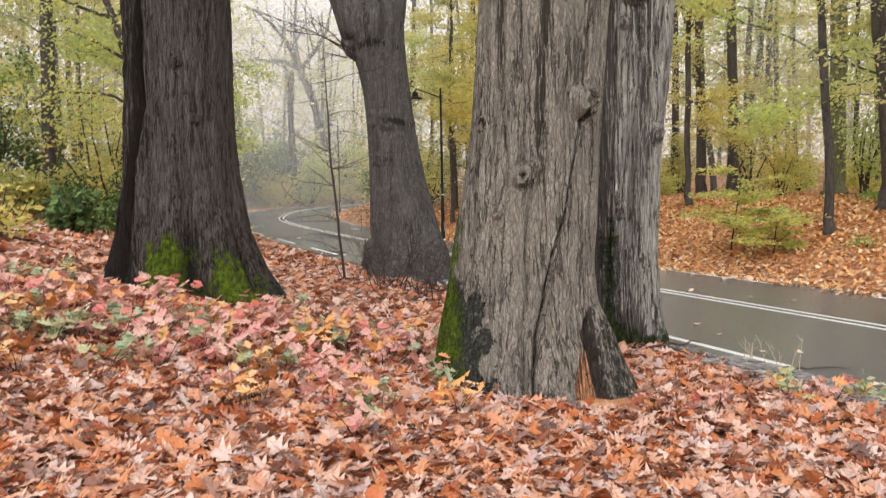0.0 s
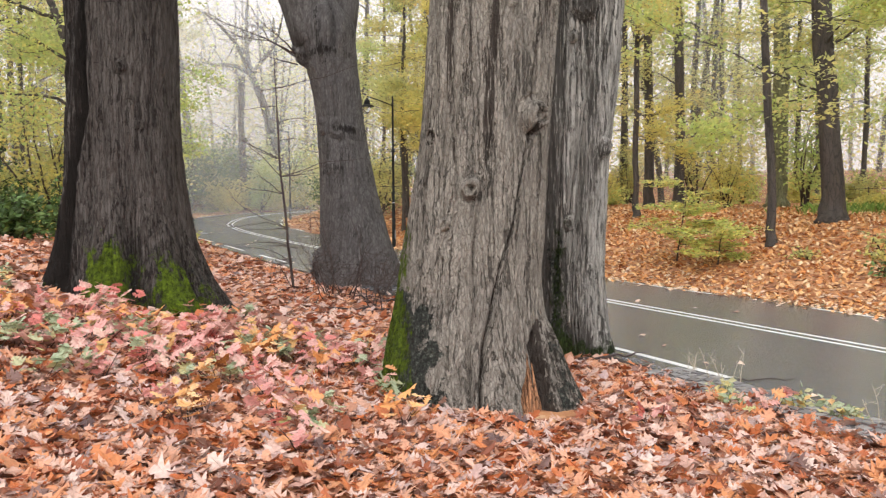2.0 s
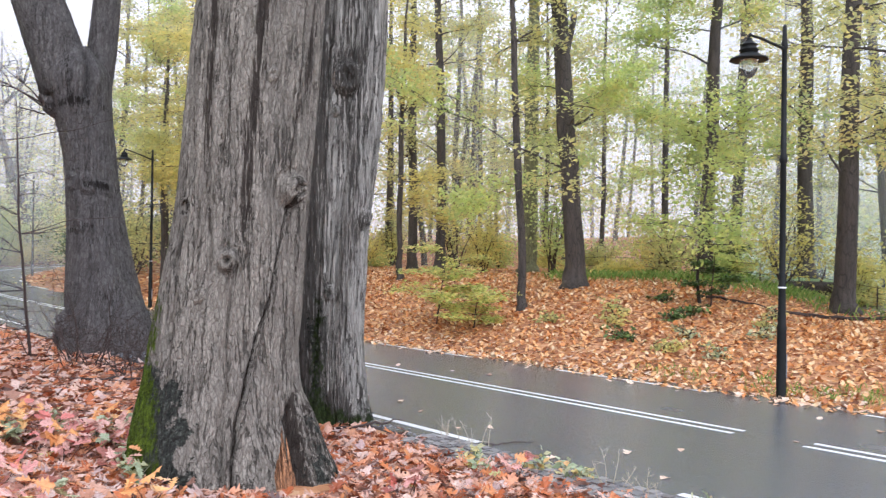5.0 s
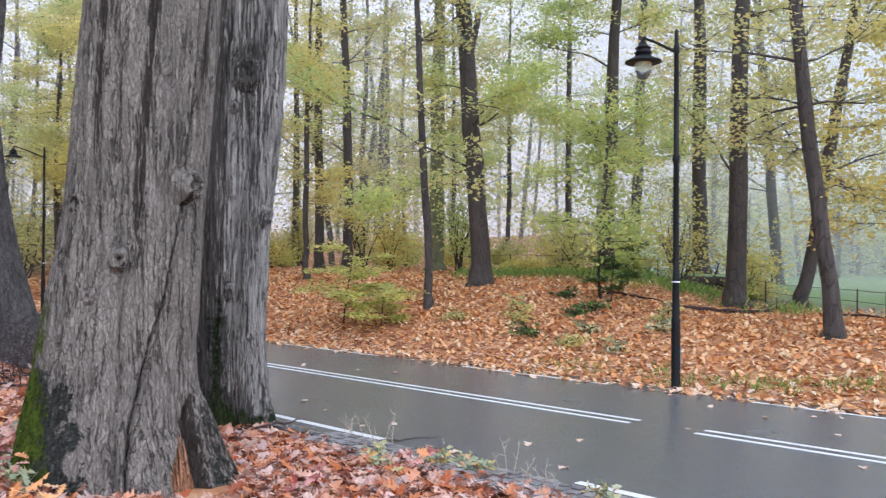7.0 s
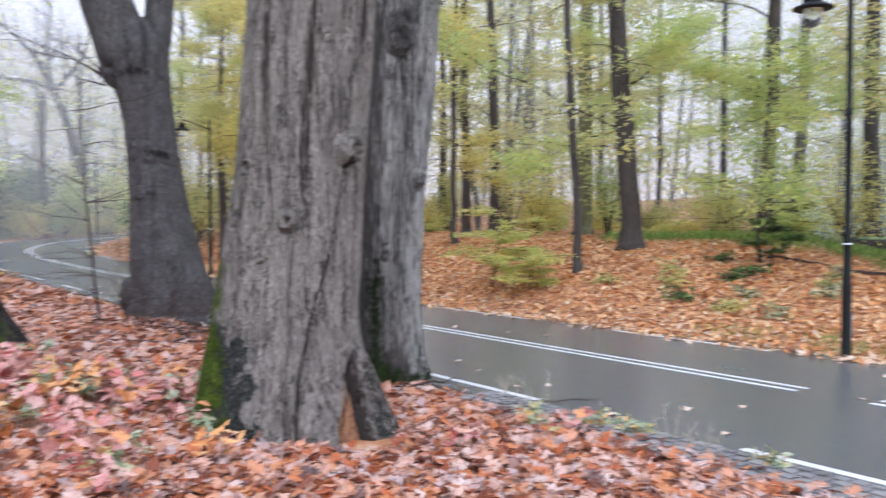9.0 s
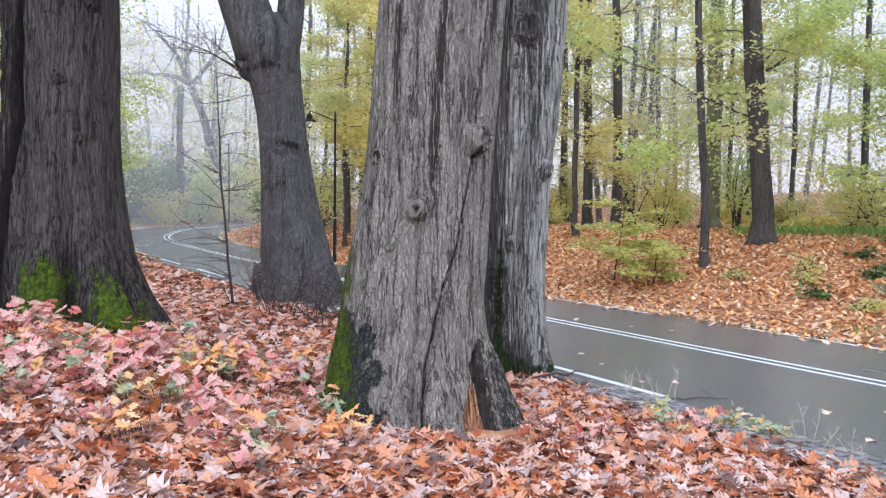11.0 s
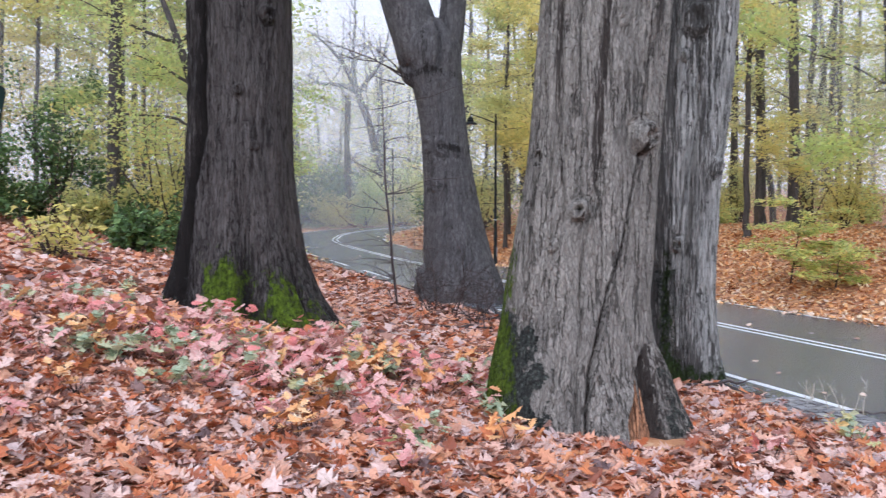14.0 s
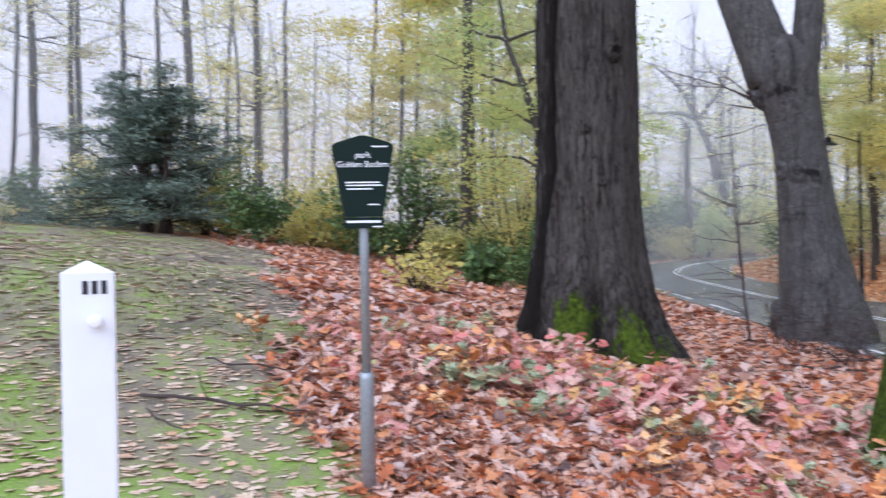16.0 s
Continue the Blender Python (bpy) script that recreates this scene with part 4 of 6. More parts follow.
def left_tree():
    rows = [(0.25, -2.76, 0.97), (0.48, -2.75, 0.88), (0.76, -2.80, 0.80), (1.02, -2.82, 0.75), (1.27, -2.83, 0.72), (1.53, -2.834, 0.695), (1.85, -2.836, 0.648), (2.17, -2.842, 0.616), (2.81, -2.836, 0.588),
            (3.45, -2.83, 0.59), (4.08, -2.826, 0.60), (7, -2.8, 0.56), (10.5, -2.8, 0.45)]
    t = thing("old_oak_tree", (-2.76, 9.9, 0), "massive old oak with dark wet bark and mossy foot", "tree")
    h = FACE
    seam = [(0.3, -0.85), (1.2, -0.74), (2.03, -0.66), (2.63, -0.52), (3.4, -0.47), (6, -0.45)]
    def dark_bark(T, Z):
        # darker at the seam, left side, low groove, foot and two knots
        a = turn_to(T, h)
        s = 0.15 + 0.95 * np.exp(-((a - along_path(seam, Z)) / 0.13) ** 2) + 0.45 * smooth(-0.45, -0.8, a)
        s = s + 0.5 * np.exp(-((a - 0.30) / 0.07) ** 2) * smooth(1.7, 0.8, Z) + 0.35 * smooth(1.9, 0.8, Z)
        return s + 0.8 * np.exp(-((a - 0.77) / 0.08) ** 2 - ((Z - 3.95) / 0.1) ** 2) + 0.5 * np.exp(-((a - 0.2) / 0.1) ** 2 - ((Z - 3.1) / 0.07) ** 2)
    def mossy(T, Z):
        a, z = turn_to(T, h) + 0.12 * vnoise(T * 6, Z * 4, T * 0), Z - 0.25 + 0.18 * vnoise(T * 9, Z * 5, T * 0)
        s = 0.92 * np.exp(-((a - 0.72) / 0.30) ** 2) * smooth(1.35, 0.35, z) + 0.82 * np.exp(-((a + 0.08) / 0.30) ** 2) * smooth(1.15, 0.35, z)
        return s + 0.45 * np.exp(-((a + 0.05) / 0.4) ** 2) * smooth(1.7, 0.7, z) + 0.55 * np.exp(-((a - 1.3) / 0.3) ** 2) * smooth(0.9, 0.2, z) + 0.4 * smooth(-0.7, -1.0, a) * smooth(0.8, 0.2, z)
    crusty = lambda T, Z: 0.32 * smooth(1.5, 0.7, Z)
    me = old_trunk("trunk", rows, 21.0, 6.0, 0.026, lambda T, Z: 0.6 + 0.6 * smooth(-0.2, -0.6, turn_to(T, h)) + 0.4 * smooth(1.6, 0.9, Z),
                   fissures=[(front_of(seam), 0.09, 0.15), (front_of([(0.3, -0.38), (1.4, -0.32), (4.5, -0.28)]), 0.05, 0.03), (front_of([(0.2, 0.30), (1.0, 0.30), (2.0, 0.24)]), 0.09, 0.08),
                             (front_of([(0.3, 1.0), (3, 0.95)]), 0.05, 0.03), (front_of([(0.3, -1.15), (5, -0.85)]), 0.08, 0.09)],
                   knots=[(3.95, h + 0.77, 0.09, 0.05), (3.1, h + 0.2, 0.06, 0.03), (2.5, h + 0.5, 0.05, 0.025)],
                   lobes=[(h - 1.25, 0.08, 0.12), (h - 0.35, 0.07, 0.12), (h + 0.12, 0.06, 0.10), (h + 0.52, 0.07, 0.14), (h + 0.98, 0.06, 0.14), (h - 1.5, 0.2, 0.40), (h - 0.9, 0.16, 0.30), (h - 0.08, 0.22, 0.34), (h + 0.72, 0.20, 0.36), (h + 1.25, 0.15, 0.26), (h + 1.65, 0.18, 0.24), (1.2, 0.4, 0.15), (2.4, 0.4, 0.15)],
                   flare=1.5, shades={"stain_shade": dark_bark, "moss": mossy, "crust": crusty}, around=350, up=260)
    part("trunk", me, M_OAK, t)
    for w in high_limbs(np.random.RandomState(13), np.array([-0.04, 0, 10.4]), 0.45, 7, 5.0):
        part("limb", w.mesh("limb"), M_OAK, t)


def leaning_tree():
    rows = [(-0.1, -0.25, 0.94), (0.15, -0.25, 0.86), (0.37, -0.25, 0.80), (0.92, -0.35, 0.69), (1.51, -0.425, 0.615), (2.3, -0.51, 0.53), (3.08, -0.595, 0.475), (3.6, -0.64, 0.47),
            (4.09, -0.71, 0.49), (4.45, -0.79, 0.53), (4.87, -0.87, 0.60), (5.15, -0.88, 0.60), (5.4, -0.9, 0.46), (5.6, -0.95, 0.25)]
    t = thing("old_oak_tree", (-0.25, 17.05, 0), "dark old oak with a crooked leaning trunk forking above", "tree")
    h = FACE
    ring = lambda T, Z, z, k: k * np.exp(-((Z - z - 0.05 * np.sin(3 * T)) / 0.08) ** 2) * smooth(-0.2, 0.5, vnoise(T * 3.1, Z * 2, T * 0))
    # darker rings, right side and foot, and an upper streak
    dark_bark = lambda T, Z: ring(T, Z, 3.0, 1.0) + ring(T, Z, 2.25, 0.6) + ring(T, Z, 4.5, 0.7) + 0.25 * smooth(0.7, 1.2, turn_to(T, h)) + 0.25 * smooth(0.9, 0.3, Z) + 0.45 * np.exp(-(turn_to(T, h - 0.25) / 0.12) ** 2) * smooth(3.6, 4.6, Z)
    me = old_trunk("trunk", rows, 31.0, 5.0, 0.016, lambda T, Z: 0.5 + 0.6 * smooth(1.2, 0.3, Z),
                   fissures=[(front_of([(4.6, 0.25), (5.2, 0.42), (5.7, 0.42)]), 0.12, 0.16)],
                   knots=[(3.05, h - 0.15, 0.17, 0.035), (2.98, h + 0.45, 0.12, 0.03), (3.1, h - 0.8, 0.15, 0.04), (4.5, h - 1.4, 0.2, 0.10), (2.3, h - 0.6, 0.12, 0.03), (0.42, h - 1.5, 0.25, 0.10), (4.3, h + 0.2, 0.1, 0.02)],
                   lobes=[(h - 0.9, 0.3, 0.12), (h + 0.1, 0.25, 0.08), (h + 0.8, 0.3, 0.12), (1.5, 0.5, 0.1)],
                   shades={"stain_shade": dark_bark, "moss": lambda T, Z: 0.15 * smooth(1.0, 0.2, Z) + 0.5 * smooth(0.35, 0.1, Z) * smooth(0.6, 1.1, turn_to(T, h)), "crust": lambda T, Z: 0.1 * smooth(0.9, 0.2, Z)}, around=190, up=220)
    part("trunk", me, M_OAK_TWO, t)
    rng = np.random.RandomState(14)
    left, right = wander(rng, (-0.76, 0, 4.75), (-0.36, 0.05, 1), 4.9, 14, 0.03), wander(rng, (-0.36, 0.05, 4.5), (0.16, 0, 1), 4.9, 14, 0.03)
    for p, r in ((left, [0.5, 0.47, 0.42, 0.38, 0.26]), (right, [0.27, 0.27, 0.25, 0.2, 0.16, 0.1])):
        w = Wood()
        w.tube(p, r, 18)
        part("limb", w.mesh("limb"), M_OAK_TWO, t)
    for p0, way, ln in (((-1.2, -0.2, 4.5), (-1, -0.2, 0.55), 1.7), ((-1.2, -0.2, 4.45), (-1, -0.3, 0.75), 1.5), ((-1.15, -0.2, 4.3), (-0.8, -0.6, 0.15), 0.8), ((-1.2, -0.2, 4.5), (-0.6, -0.1, 1.0), 1.2)):
        w = Wood()
        p = wander(rng, p0, way, ln, 8, 0.10)
        w.tube(p, [0.016, 0.004], 6)
        for k in range(6):
            w.tube(wander(rng, p[rng.randint(2, 8)], rng.normal(0, 0.6, 3) + np.array(way), ln * 0.4, 5, 0.2), [0.007, 0.002], 4)
        part("limb", w.mesh("limb"), M_TWIG, t)


front_tree()
second_tree()
left_tree()
leaning_tree()


# ---- woodland trees ----
def wood_tree(x, y, r, lean_x, lean_y, height, leaf, seed, count, start=1.8, reach=3.2, limbs=9, material=None, size=0.13, label="", cut=0, stubs=()):
    rng = np.random.RandomState(seed)
    z0 = ground_at(x, y)
    t = thing("woodland_tree", (x, y, z0), label, "tree", "woodland trees")
    w, tips = Wood(), []
    zs = np.concatenate([[-0.2, 0.0, 0.12, 0.3, 0.6], np.linspace(1.0, height, 13)])
    n = len(zs)
    stem = np.stack([lean_x * zs + np.cumsum(rng.normal(0, 0.06, n)) * 0.5, lean_y * zs + np.cumsum(rng.normal(0, 0.06, n)) * 0.5, zs], 1)
    stem[:, :2] -= stem[0, :2]
    flare = 1 + 0.5 * np.exp(-np.maximum(zs, 0) / 0.22) + 0.12 * np.exp(-np.maximum(zs, 0) / 1.2)
    w.tube(stem, list(r * flare * np.interp(zs / height, [0, 0.4, 0.7, 1], [0.95, 0.86, 0.62, 0.8 if cut else 0.22]) * (1 + rng.normal(0, 0.03, n))), 14)
    for s, dx, ln in stubs:
        i = int(np.searchsorted(zs, s))
        w.tube(wander(rng, stem[i] - (0, 0, zs[i] - s), (dx, 0.1, 1), ln, 6, 0.05), [r * 0.42, r * 0.34, r * 0.3], 9)
    for k in range(limbs):
        s = rng.uniform(start, height * 0.96)
        i = int(np.clip(np.searchsorted(zs, s), 1, n - 1))
        a = rng.uniform(0, 6.283)
        ln = reach * rng.uniform(0.5, 1.2) * (1.1 - 0.5 * s / height)
        p = wander(rng, stem[i], (np.cos(a), np.sin(a), rng.uniform(-0.05, 0.7)), ln, 8, 0.13, -0.02)
        w.tube(p, [min(0.032, r * 0.2) * rng.uniform(0.5, 1.2), 0.004], 5)
        tips.append(p)
        for _ in range(7):
            q = wander(rng, p[rng.randint(2, 8)], rng.normal(0, 1, 3) * (1, 1, 0.2) + p[-1] - p[0], ln * 0.5, 5, 0.16)
            w.tube(q, [0.010, 0.003], 4)
            tips.append(q)
    part("trunk", w.mesh("trunk"), material or M_BARK, t)
    if count:
        part("crown", leaf_mesh("crown", crown_of(rng, tips, count, (0.30, 0.30, 0.12)), size, rng, 0.5), leaf, t)


TALL = "slender dark woodland tree with thinning %s autumn leaves"
LIME, GOLD, MUTED = TALL % "lime-green", TALL % "golden yellow", TALL % "olive and yellow"
WOODS = [
    # across the road
    (9.0, 18.3, 0.10, -0.035, 0.017, 12, M_OLIVE, 900, 2.5, 2.0, LIME), (11.4, 19.9, 0.27, -0.058, 0.033, 14, M_LIME, 9000, 2.6, 4.6, LIME),
    (13.4, 26.7, 0.28, 0.015, -0.008, 15, M_OLIVE, 3500, 3, 3.4, MUTED), (11.0, 32.1, 0.19, -0.017, 0.006, 15, M_OLIVE, 2500, 2.5, 3, MUTED), (11.7, 30.8, 0.2, -0.022, 0.008, 15, M_OLIVE, 2500, 2.5, 3, MUTED),
    (16.6, 41.7, 0.17, 0.015, -0.006, 16, M_OLIVE, 2500, 3, 3, MUTED), (16.6, 21.2, 0.22, 0.026, -0.021, 14, M_LIME, 4500, 2, 3.6, LIME), (20.5, 24.5, 0.21, 0.042, -0.036, 15, M_OLIVE, 1800, 4, 3.2, MUTED),
    (21.6, 22.1, 0.27, 0.001, -0.001, 15, M_YELLOW, 1800, 4, 3.4, GOLD), (16.6, 15.8, 0.26, 0.022, -0.023, 14, M_OLIVE, 2400, 3.4, 3.6, MUTED), (18.3, 15.3, 0.17, 0.111, -0.14, 11, M_YELLOW, 1200, 4, 3, GOLD),
    (24.8, 21.6, 0.2, -0.035, 0.04, 15, M_OLIVE, 2000, 4, 3.4, MUTED), (13.5, 10.4, 0.155, -0.062, 0.078, 11, M_OLIVE, 2000, 3.0, 3.0, MUTED), (11.8, 38.1, 0.16, -0.017, 0.005, 15, M_OLIVE, 2600, 2, 3, MUTED),
    (17.9, 41.2, 0.14, 0.005, -0.002, 15, M_OLIVE, 2600, 2, 3, MUTED), (18.7, 35.3, 0.11, -0.01, 0.006, 14, M_LIME, 2600, 2, 3, MUTED), (23.3, 32.4, 0.16, -0.003, 0.002, 15, M_LIME, 2500, 2.5, 3, MUTED),
    (19.9, 32.2, 0.11, 0.006, -0.003, 13, M_LIME, 2600, 2, 3, MUTED), (32.4, 35.3, 0.19, 0.014, -0.013, 15, M_OLIVE, 1200, 5, 3, MUTED), (20.9, 13.5, 0.22, 0.01, -0.016, 14, M_YELLOW, 2200, 3, 3.4, GOLD),
    (27.6, 16.1, 0.24, -0.009, 0.016, 15, M_LIME, 2000, 4, 3.4, LIME), (12.9, 16.6, 0.035, 0.03, 0.0, 5.2, M_LIME, 1500, 0.9, 2.0, LIME), (14.9, 9.4, 0.04, 0.02, 0.02, 6.0, M_YELLOW, 1500, 1.2, 2.0, GOLD),
    (8.6, 26.5, 0.10, 0.01, 0.0, 10, M_YELLOW, 3200, 1.5, 2.6, GOLD), (5.6, 28.5, 0.12, 0.01, 0.0, 11, M_YELLOW, 4500, 1.5, 3.0, GOLD), (4.2, 31.5, 0.11, -0.01, 0.0, 11, M_YELLOW, 4500, 1.5, 3.0, GOLD),
    (3.2, 36.1, 0.13, 0.017, 0.0, 13, M_YELLOW, 3600, 1.8, 3.0, GOLD), (2.6, 31.0, 0.07, 0.019, 0.0, 9, M_YELLOW, 2600, 1.8, 2.0, GOLD), (2.9, 42.0, 0.12, 0.019, 0.0, 13, M_OLIVE, 3000, 2, 3, MUTED),
    (1.5, 34.5, 0.08, 0.01, 0.0, 11, M_OLIVE, 3400, 1.2, 2.6, MUTED), (1.9, 38.5, 0.10, 0.0, 0.0, 12, M_LIME, 3400, 1.2, 2.8, LIME), (0.9, 42.5, 0.10, 0.02, 0.0, 13, M_OLIVE, 3600, 1.4, 3.0, MUTED), (3.0, 39.5, 0.09, -0.01, 0.0, 12, M_YELLOW, 3000, 1.2, 2.8, GOLD),
    # this side of the road, beyond the lawn
    (-9.5, 22.2, 0.19, 0.018, 0.008, 13, M_OLIVE, 3500, 2, 3.2, MUTED), (-10.4, 26.1, 0.08, 0.025, 0.01, 11, M_OLIVE, 2600, 1.8, 2.6, MUTED), (-10.9, 26.0, 0.19, 0.005, 0.002, 14, M_LIME, 3500, 2, 3.2, LIME),
    (-12.0, 63.0, 0.33, -0.09, 0.0, 15, M_OLIVE, 1500, 4, 3, MUTED), (-27.2, 22.5, 0.17, -0.002, -0.002, 16, M_OLIVE, 1300, 4, 3, MUTED), (-28.4, 25.6, 0.14, 0.009, 0.01, 16, M_OLIVE, 1300, 4, 3, MUTED),
    (-26.7, 24.6, 0.14, 0.001, 0.001, 16, M_OLIVE, 900, 5, 3, MUTED), (-25.7, 25.6, 0.13, 0.001, 0.001, 16, M_OLIVE, 700, 6, 3, MUTED), (-26.1, 28.0, 0.12, 0.01, 0.009, 16, M_OLIVE, 700, 6, 3, MUTED),
    (-21.8, 25.1, 0.18, -0.026, -0.023, 16, M_OLIVE, 700, 6, 3, MUTED), (-18.1, 24.3, 0.15, 0.006, 0.005, 15, M_YELLOW, 2200, 3.5, 3, GOLD), (-21.9, 31.3, 0.12, 0.012, 0.008, 15, M_OLIVE, 1200, 3, 3, MUTED),
    (-14.9, 26.3, 0.09, 0.036, 0.02, 13, M_YELLOW, 3000, 2, 2.8, GOLD), (-14.3, 28.8, 0.08, 0.027, 0.013, 13, M_YELLOW, 3000, 2, 2.8, GOLD), (-16.8, 21.5, 0.06, -0.007, -0.006, 9, M_OLIVE, 700, 3, 2, MUTED),
    (-25.3, 20.1, 0.09, 0.017, 0.021, 14, M_OLIVE, 1200, 3, 2.6, MUTED), (-24.7, 17.6, 0.15, -0.002, -0.002, 15, M_OLIVE, 1400, 4, 3, MUTED), (-30.5, 19.7, 0.17, 0.019, 0.029, 15, M_OLIVE, 1200, 4, 3, MUTED),
    (-12.6, 24.0, 0.07, 0.01, 0.01, 10, M_YELLOW, 2600, 1.6, 2.6, GOLD), (-8.2, 25.5, 0.09, 0.0, 0.0, 11, M_LIME, 3200, 1.6, 2.8, LIME), (-13.0, 33.0, 0.12, 0.0, 0.0, 13, M_YELLOW, 3000, 2, 3, GOLD),
]
for i, (x, y, r, lx, ly, height, leaf, count, start, reach, label) in enumerate(WOODS):
    by_meadow = x > 12.5 and y < 26
    wood_tree(x, y, r, lx, ly, height, leaf, 100 + i, int(count * (2.8 if x > -15 else 1.6) * (1.35 if by_meadow else 1)), min(start, 2.4) if by_meadow else start, reach, 9 + int(reach * 2) + 4 * by_meadow, M_LICHEN if i == 2 else M_BARK, 0.108, label, stubs=((5.9, 0.22, 1.9),) if i == 1 else ())
wood_tree(-9.0, 63.5, 0.31, 0.0, 0.0, 9.8, M_OLIVE, 301, 0, 3, 0.6, 2, None, 0.13, "tall bare snapped-off trunk standing in the mist", 1)


def bent_tree():
    """The crooked tree in the mist behind the bend."""
    rng = np.random.RandomState(41)
    x, y = -5.4, 66.8
    t = thing("bare_tree", (x, y, ground_at(x, y)), "bare crooked tree fading into the mist", "tree")
    w = Wood()
    stem = np.array([(0.1, 0, -0.3), (-0.4, -0.6, 2.2), (-1.4, -1, 5.2), (-2.2, -1, 8.2), (-3.0, -1, 10.2)])
    w.tube(stem, [0.42, 0.36, 0.30, 0.26], 10)
    for k, tip in enumerate(((-6.2, -1, 12.4), (-4.4, -1, 14.4), (-1.6, -1, 14.0), (-3.4, -1, 16.2), (-5.4, 0.5, 15))):
        way = np.array(tip) - stem[-1]
        p = wander(rng, stem[-1], way, np.linalg.norm(way) * 1.5, 10, 0.13)
        w.tube(p, [0.2, 0.04], 7)
        for _ in range(9):
            w.tube(wander(rng, p[rng.randint(3, 10)], rng.normal(0, 1, 3) + (0, 0, 0.4), 2.6, 6, 0.2), [0.06, 0.015], 4)
    part("trunk", w.mesh("trunk"), M_BARK, t)


def fork_tree():
    """The tree behind the old oak whose stem leans and forks."""
    rng = np.random.RandomState(42)
    x, y = -5.9, 20.6
    t = thing("woodland_tree", (x, y, ground_at(x, y)), "thin dark tree leaning away, with pale yellow-green leaves", "tree", "woodland trees")
    w, tips = Wood(), []
    stem = np.array([(0.3, 0, -0.2), (0.1, 0, 1.6), (-0.45, 0, 3.2), (-0.95, 0, 4.4), (-1.25, 0, 5.4), (-1.7, 0, 6.6), (-2.0, 0, 8.6)])
    w.tube(stem, [0.13, 0.11, 0.09, 0.03], 8)
    for k, way, ln in ((3, (-1, 0.1, 0.35), 1.6), (4, (1, -0.3, 0.8), 2.4), (4, (-1, -0.5, 0.3), 2.6), (5, (1, 0.4, 0.5), 2.6), (3, (0.9, -0.6, 0.3), 2.4), (5, (-1, 0.2, 0.7), 2.2), (2, (0.8, 0.5, 0.4), 2.0), (2, (-0.9, -0.6, 0.3), 2.4)):
        p = wander(rng, stem[k], way, ln, 8, 0.14)
        w.tube(p, [0.05, 0.01], 6)
        tips.append(p)
        for _ in range(3):
            q = wander(rng, p[rng.randint(2, 8)], rng.normal(0, 1, 3) * (1, 1, 0.4) + np.array(way), ln * 0.5, 5, 0.2)
            w.tube(q, [0.012, 0.004], 4)
            tips.append(q)
    part("trunk", w.mesh("trunk"), M_BARK, t)
    part("crown", leaf_mesh("crown", crown_of(rng, tips, 6500, (0.5, 0.5, 0.3)), 0.1, rng, 0.4), M_LIME, t)


bent_tree()
fork_tree()


def shrub(name, x, y, height, width, leaf, seed, count, label, stems=9, size=0.1, group="", flat=0.4, category="shrub"):
    rng = np.random.RandomState(seed)
    t = thing(name, (x, y, ground_at(x, y)), label, category, group)
    tips = []
    for k in range(stems):
        w = Wood()
        a = rng.uniform(0, 6.283)
        lean = rng.uniform(0.1, 1.0) * width / max(height, 0.1) * 0.55
        p = wander(rng, (rng.normal(0, 0.06), rng.normal(0, 0.06), -0.05), (np.cos(a) * lean, np.sin(a) * lean, 1), height * rng.uniform(0.6, 1.05), 8, 0.12)
        w.tube(p, [0.012 + 0.006 * height, 0.004], 5)
        tips.append(p)
        for _ in range(3):
            q = wander(rng, p[rng.randint(2, 8)], (*rng.normal(0, 1, 2), rng.normal(0.1, 0.3)), width * 0.35, 5, 0.2)
            w.tube(q, [0.007, 0.003], 4)
            tips.append(q)
        part("stem", w.mesh("stem"), M_TWIG, t)
    part("foliage", leaf_mesh("foliage", crown_of(rng, tips, count, (0.09 * width, 0.09 * width, 0.06 * height), 0.15), size, rng, flat), leaf, t)
    return t


# bushes behind the bend and a low leafy tree beside it
rng = np.random.RandomState(78)
for i in range(15):
    a, ln = radians(-13.6 + 0.78 * i + rng.uniform(-0.3, 0.3)), 62 + (i % 3) * 2.5 + rng.uniform(-0.8, 0.8) + 1.5 * max(0, i - 10)
    shrub("roadside_bush", ln * math.sin(a), ln * math.cos(a), (3.4, 5.2, 2.4, 6.4)[i % 4] * rng.uniform(0.85, 1.15), rng.uniform(3.0, 4.6), (M_OLIVE, M_LIME, M_YELLOW, M_GREEN)[i % 4], 640 + i, 2600, "tall leafy bush behind the bend, pale in the mist", 9, 0.2, "bushes behind the bend", category="bush")
wood_tree(-6.7, 29.4, 0.07, 0.02, 0.0, 6.5, M_LIME, 651, 4200, 1.4, 2.8, 12, None, 0.11, "small leafy tree with yellow-green leaves beside the bend")


# undergrowth across the road, then behind the lawn
rng = np.random.RandomState(77)
UNDER = "undergrowth shrubs"
for i in range(22):
    u, d = 9.5 + 1.35 * i + rng.uniform(-0.6, 0.6), rng.uniform(11.5, 17)
    x, y = 8.1 - 0.339 * u + 0.941 * d, 2.93 + 0.941 * u + 0.339 * d
    shrub("undergrowth_shrub", x, y, (0.8, 2.0, 3.4, 1.3, 2.6)[i % 5] * rng.uniform(0.8, 1.2), rng.uniform(1.5, 3.2), (M_OLIVE, M_YELLOW, M_YELLOW, M_LIME)[i % 4], 500 + i, 1700, "twiggy undergrowth shrub with olive and yellow leaves", 10, 0.11, UNDER)
